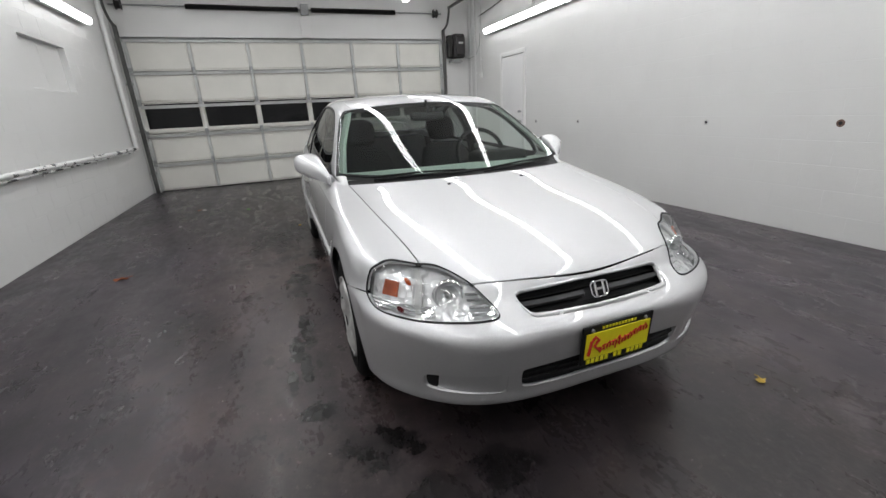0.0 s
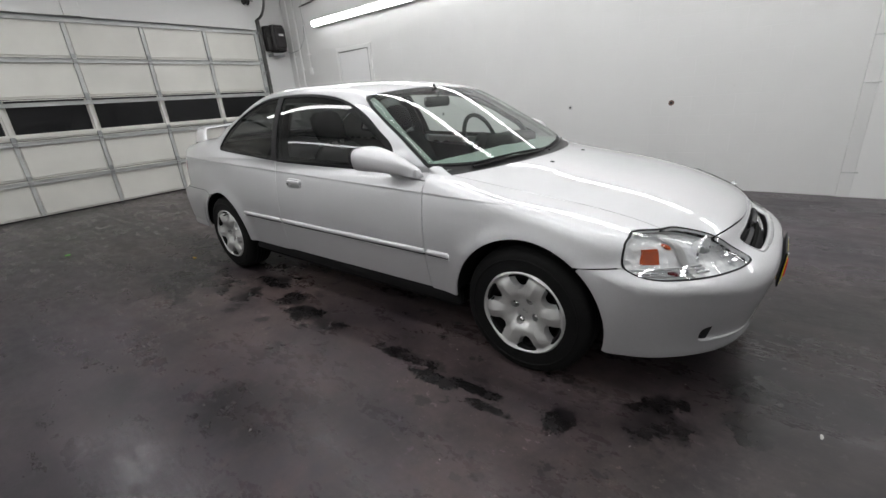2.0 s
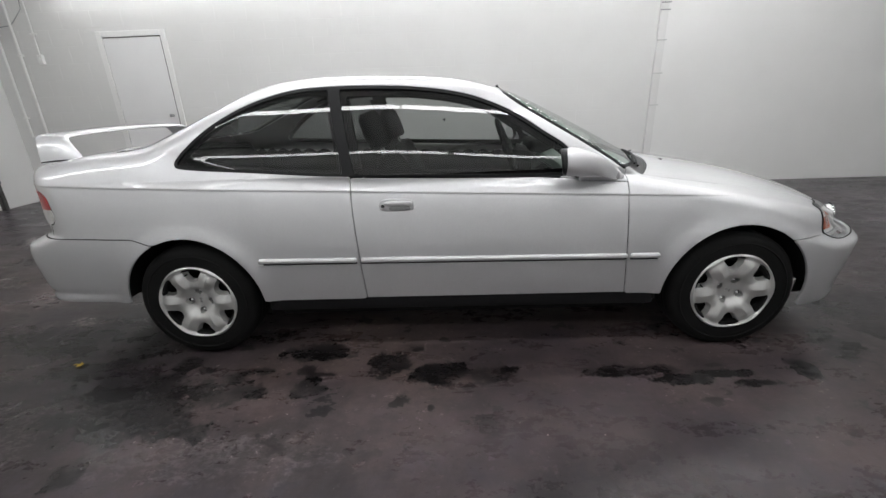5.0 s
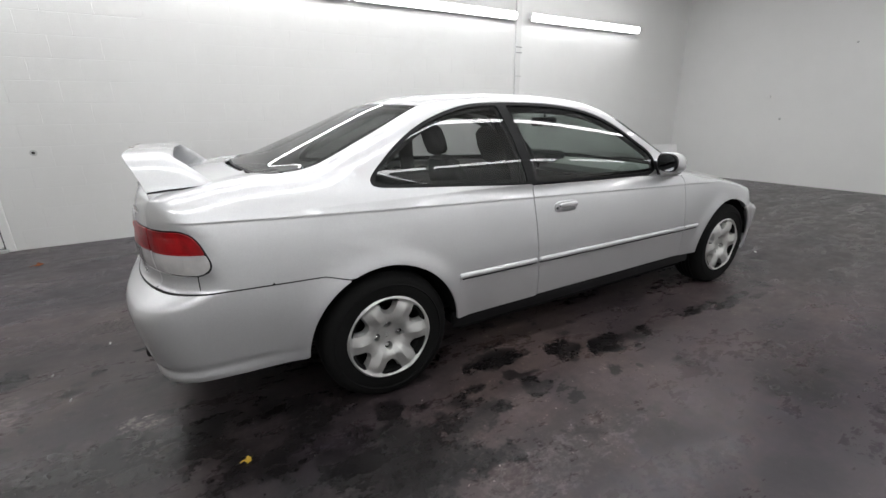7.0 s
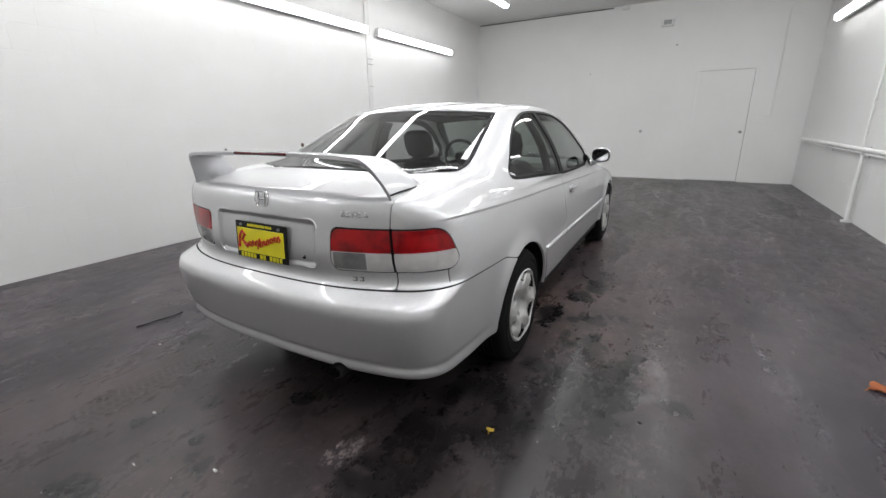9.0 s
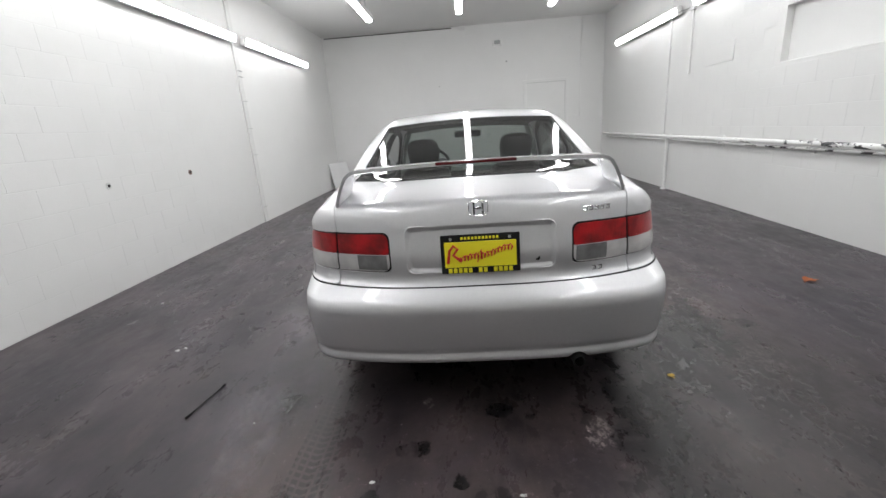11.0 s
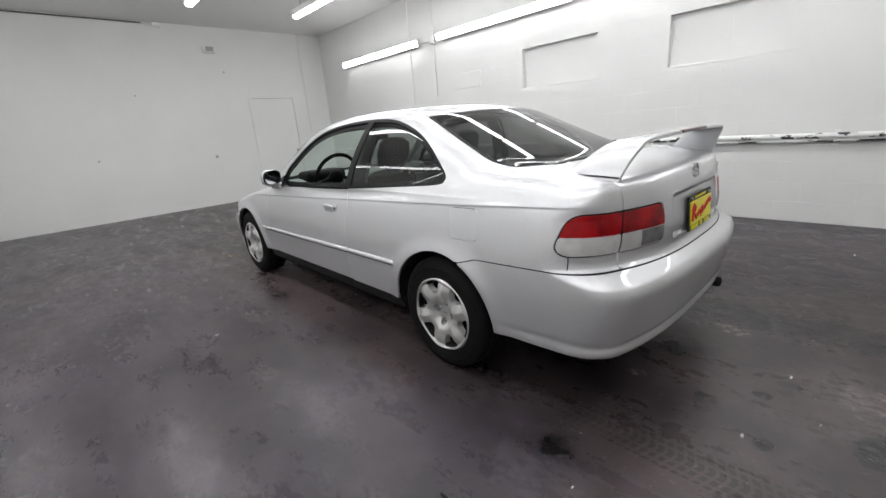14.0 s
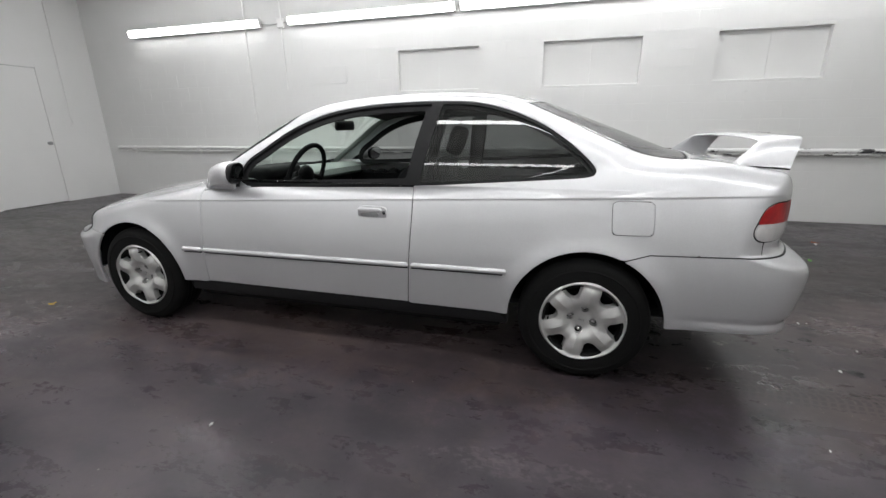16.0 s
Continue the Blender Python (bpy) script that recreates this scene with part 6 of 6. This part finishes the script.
wheel_ring = [(.37 + .185 * math.cos(a), -.36 + .185 * math.sin(a) * .36, .895 + .185 * math.sin(a) * .933) for a in [2 * math.pi * k / 36 for k in range(36)]]
sw = part("steering_wheel", tube(wheel_ring, .015, 10, True), CABIN, car, "black steering wheel", True)
part("hub", ball((.37, -.365, .890), .07, (1, .5, .85), 16), CABIN, sw, smooth=True)
for a in (-.25, math.pi + .25, -math.pi / 2):
    part("spoke", tube([(.37, -.365, .890), (.37 + .18 * math.cos(a), -.36 + .065 * math.sin(a), .895 + .168 * math.sin(a))], .016, 8), CABIN, sw, smooth=True)
part("column", cyl((.37, -.42, .875), (.37, -.72, .795), .035, 12), CABIN, sw)
for s in (1, -1):
    secs = []
    for z in (.885, .96, 1.04, 1.12, 1.19, 1.235):
        x = float(np.interp(z, (.86, .93, 1.03, 1.13, 1.2, 1.27), (.738, .721, .686, .634, .592, .556))) - .048
        y = float(shoot(np.array([[x, .2, z]]), np.array([[0, -1.0, 0]]))[0][1]) + .020
        secs.append([(s * (x + u), y + v, z) for u, v in ((.030, .045), (.022, .065), (-.004, .050), (-.008, .012), (.012, .004))])
    part("pillar_trim", sweep(secs if s > 0 else [q[::-1] for q in secs]), DASH, car, "grey green inner pillar trim", True)
    rows = ((.50, .84, .700), (.51, .95, .695), (.53, 1.07, .660), (.55, 1.17, .610), (.56, 1.23, .565))
    secs = [[(s * (x - .02 * u), y + .055 * v, z) for u, v in ((0, -1), (0, 1), (1, 1), (1.8, 0), (1, -1))] for y, z, x in rows]
    part("belt_pillar_lining", sweep(secs if s > 0 else [q[::-1] for q in secs]), CABIN, car, "dark lining inside the door pillar", True)
rm = part("rear_view_mirror", box((-.125, -.285, 1.150), (.125, -.255, 1.213), .022, 3), BLACK, car, "black rear-view mirror", True)
part("mirror_arm", tube([(0, -.28, 1.20), (0, -.285, 1.235), (0, -.25, 1.285)], .009, 8), BLACK, rm)


def seat(x0, y0):
    """A bucket seat with a rounded cushion, reclined back, headrest and two posts."""
    st = part("seat", box((x0 - .24, y0 - .26, .335), (x0 + .24, y0 + .27, .53), .07, 4), SEAT, car, "charcoal cloth seat", True)
    lean = pose(x0, y0 + .25, .40, -20, 0, 0)
    secs = []
    for h, hw, dp in ((0, .20, .07), (.06, .235, .085), (.3, .245, .085), (.45, .225, .075), (.54, .19, .06), (.58, .14, .045)):
        secs.append([lean @ Vector((hw * math.copysign(abs(math.cos(a)) ** .6, math.cos(a)), dp * math.copysign(abs(math.sin(a)) ** .7, math.sin(a)), h)) for a in [2 * math.pi * k / 24 for k in range(24)]])
    part("backrest", sweep(secs), SEAT, st, "", True)
    secs = []
    for h, hw, dp in ((.62, .085, .04), (.635, .115, .05), (.72, .128, .055), (.79, .118, .05), (.815, .085, .035)):
        secs.append([lean @ Vector((hw * math.copysign(abs(math.cos(a)) ** .6, math.cos(a)), .01 + dp * math.sin(a), h)) for a in [2 * math.pi * k / 20 for k in range(20)]])
    part("headrest", sweep(secs), SEAT, st, "", True)
    for dx in (-.035, .035):
        part("headrest_post", cyl(lean @ Vector((dx, .01, .56)), lean @ Vector((dx, .01, .64)), .007, 8), CHROME, st)


seat(.36, -.07)
seat(-.36, -.07)
rs = part("rear_bench", box((-.60, .95, .36), (.60, 1.42, .56), .06, 3), SEAT, car, "charcoal cloth rear bench", True)
part("bench_back", moved(box((-.60, -.06, 0), (.60, .06, .50), .05, 3), pose(0, 1.42, .50, -24, 0, 0)), SEAT, rs, "", True)
part("parcel_shelf", box((-.58, 1.62, .93), (.58, 1.86, .965), .01), CABIN, rs)


# wheels
def wheel():
    wh = part("wheel", lathe([(.165, -.075), (.172, -.095), (.190, -.098), (.225, -.102), (.262, -.100), (.284, -.090), (.2955, -.072), (.298, -.045), (.2985, 0), (.298, .045), (.2955, .072), (.284, .090), (.262, .100), (.225, .102), (.190, .098), (.172, .095), (.165, .075)], 72), RUBBER, None, "black tyre on a silver wheel", True)
    for z in (-.042, -.014, .014, .042):
        part("tread_groove", lathe([(.2988, z - .004), (.2992, z), (.2988, z + .004)], 72), SHADE, wh, "", True)
    part("sidewall_ring", lathe([(.244, .1015), (.248, .1045), (.252, .1012)], 72), RUBBER, wh, "", True)
    # Rim and disc are blackened to paint the shade behind the cover's windows.
    part("rim", lathe([(.176, .088), (.170, .080), (.165, .03), (.15, -.02), (1e-5, -.03)], 48), SHADE, wh, "steel rim blackened for the shade behind the cover", True)
    part("brake_disc", lathe([(1e-5, .012), (.12, .012), (.125, .0), (.12, -.012)], 40), LINER, wh, "", True)
    # the cover: a dished disc with six windows
    rr, aa = np.linspace(.0, .184, 47), np.linspace(0, 2 * math.pi, 181)
    Rg, Ag = np.meshgrid(rr, aa, indexing="ij")
    rise = spline((0, .062), (.03, .062), (.055, .070), (.075, .088), (.11, .094), (.15, .092), (.168, .093), (.179, .101), (.184, .092))
    phase = np.abs(((Ag / (2 * math.pi) * 6 + .5) % 1) - .5) * 2
    spoke = np.clip((1 - phase * 1.5), 0, 1)
    H = rise(Rg) + .016 * np.exp(-((Rg - .125) / .045) ** 2) * (1 - np.clip((1 - phase) * 1.7, 0, 1)) - .004 * spoke * np.clip((Rg - .07) / .05, 0, 1)
    P = np.stack([Rg * np.cos(Ag), Rg * np.sin(Ag), H], -1)
    big = 1.065

    def windows(Q):
        r, a = np.hypot(Q[:, 0], Q[:, 1]), np.arctan2(Q[:, 1], Q[:, 0])
        u = ((a / (2 * math.pi) * 6 + .5) % 1 - .5) * 2 * math.pi / 6
        half = np.interp(r, (.104, .112, .122, .135, .150, .172), (.010, .018, .025, .032, .040, .052))
        hole = smax(np.abs(u * r) - half, smax(.104 - r, r - .1705, .004), .014)
        nuts = np.min([np.hypot(Q[:, 0] - .05 * math.cos(k * math.pi / 2), Q[:, 1] - .05 * math.sin(k * math.pi / 2)) for k in range(4)], 0) - .0165
        return np.maximum(-hole, -nuts)
    V, F = clip(P, windows)
    # turned-in walls round the windows
    count = {}
    for q in F:
        for k in range(len(q)):
            i, j = q[k], q[(k + 1) % len(q)]
            key = (min(i, j), max(i, j))
            count[key] = None if key in count else (i, j)
    rim_edges = [e for e in count.values() if e and math.hypot(*V[e[0]][:2]) < .178 and math.hypot(*V[e[0]][:2]) > .001 and abs(math.atan2(V[e[0]][1], V[e[0]][0])) + abs(math.atan2(V[e[1]][1], V[e[1]][0])) > 1e-4]
    V = V * (big, big, 1) + (0, 0, .004)
    verts, low = [tuple(p) for p in V], {}
    for e in rim_edges:
        for k in e:
            if k not in low:
                low[k] = len(verts)
                vx, vy = V[k][0], V[k][1]
                if math.hypot(vx, vy) > .09:
                    around = round(math.atan2(vy, vx) / (math.pi / 3)) * math.pi / 3
                    vx, vy = vx + .26 * (.146 * math.cos(around) - vx), vy + .26 * (.146 * math.sin(around) - vy)
                verts.append((vx, vy, V[k][2] - .030))
    faces = F + [[j, i, low[i], low[j]] for i, j in rim_edges]
    part("wheel_cover", (verts, faces), COVER, wh, "silver six-spoke wheel cover", True)
    for k in range(4):
        c, s = .0532 * math.cos(k * math.pi / 2), .0532 * math.sin(k * math.pi / 2)
        part("wheel_nut", moved(lathe([(1e-5, .012), (.005, .011), (.009, .007), (.0122, .001), (.0125, -.02)], 12), Matrix.Translation((c, s, .056))), CHROME, wh, "chrome wheel nut", True)
    part("cover_badge", join(box((-.012, -.004, .062), (-.008, .012, .066), .001), box((.008, -.004, .062), (.012, .012, .066), .001), box((-.008, .002, .062), (.008, .006, .066), .001)), CHROME, wh)
    part("valve", cyl((.15, .03, .085), (.15, .03, .105), .004, 8), SHADE, wh)
    return wh


one = wheel()
one.parent = car
one.matrix_basis = pose(.725, 1.31, .297, 90, 0, 90) @ pose(0, 0, 0, 0, 0, 168)
for x, y, spin in ((.725, -1.31, 70), (-.725, 1.31, 90), (-.725, -1.31, 156)):
    m = Matrix.Translation((x, y, .297)) @ (pose(0, 0, 0, 90, 0, 90) if x > 0 else pose(0, 0, 0, 90, 0, -90)) @ pose(0, 0, 0, 0, 0, spin)
    copy_thing(one, m)

# ---- concrete blocks of the side walls ----
BLOCK_L, BLOCK_H, JOINT = .406, .2035, .0024


def block_mesh(length, tilt):
    """One block face, slightly rounded at its edges, set proud of the joints."""
    a, b, c = length / 2 - .0004, BLOCK_H / 2 - JOINT / 2, .0011
    verts = [(0, -a, -b), (0, a, -b), (0, a, b), (0, -a, b), (c, -a + .0012, -b + .003), (c, a - .0012, -b + .003), (c, a - .0012, b - .003), (c, -a + .0012, b - .003)]
    return mesh_of("block", verts, [(0, 1, 5, 4), (1, 2, 6, 5), (2, 3, 7, 6), (3, 0, 4, 7), (4, 5, 6, 7)], WALL)


FULL = block_mesh(BLOCK_L, 0)
rng = random.Random(5)
for wall_name, x, out in (("wall_west", WEST - .0015, 1), ("wall_east", EAST + .0015, -1)):
    wall = bpy.data.objects[wall_name]
    spots = []
    for row in range(17):
        z = BLOCK_H * (row + .5)
        y = SOUTH + BLOCK_L / 2 - (BLOCK_L / 2 if row % 2 else 0)
        while y < NORTH - .1:
            a, b = y - BLOCK_L / 2, y + BLOCK_L / 2
            in_niche = out > 0 and z + .1 > N_LOW and z - .1 < N_HIGH and any(b > n[0] - .05 and a < n[1] + .05 for n in NICHES)
            in_door = out < 0 and (z < 2.3 and b > 3.70 and a < 4.64 or a < FURRED)
            if a >= SOUTH and b <= NORTH and z + .1 < TOP and not in_niche and not in_door:
                spots.append((y, z))
            y += BLOCK_L
    spots.sort(key=lambda s: abs(s[0] - .4) * .6 + abs(s[1] - 1.2))
    for y, z in spots[:300]:
        ob = new("block", FULL)
        ob.parent = wall
        ob.matrix_basis = pose(x + out * rng.uniform(-.0003, .0001), y, z, rng.uniform(-.02, .02), 0, (0 if out > 0 else 180) + rng.uniform(-.03, .03))
    verts, faces = [], []
    for y, z in spots[300:]:
        m = pose(x + out * rng.uniform(-.0003, .0001), y, z, 0, 0, 0 if out > 0 else 180)
        n = len(verts)
        verts += [m @ v.co for v in FULL.vertices]
        faces += [[i + n for i in p.vertices] for p in FULL.polygons]
    if faces:
        far = part("far_blocks", (verts, faces), WALL, wall)
        far["kind"] = "stuff"
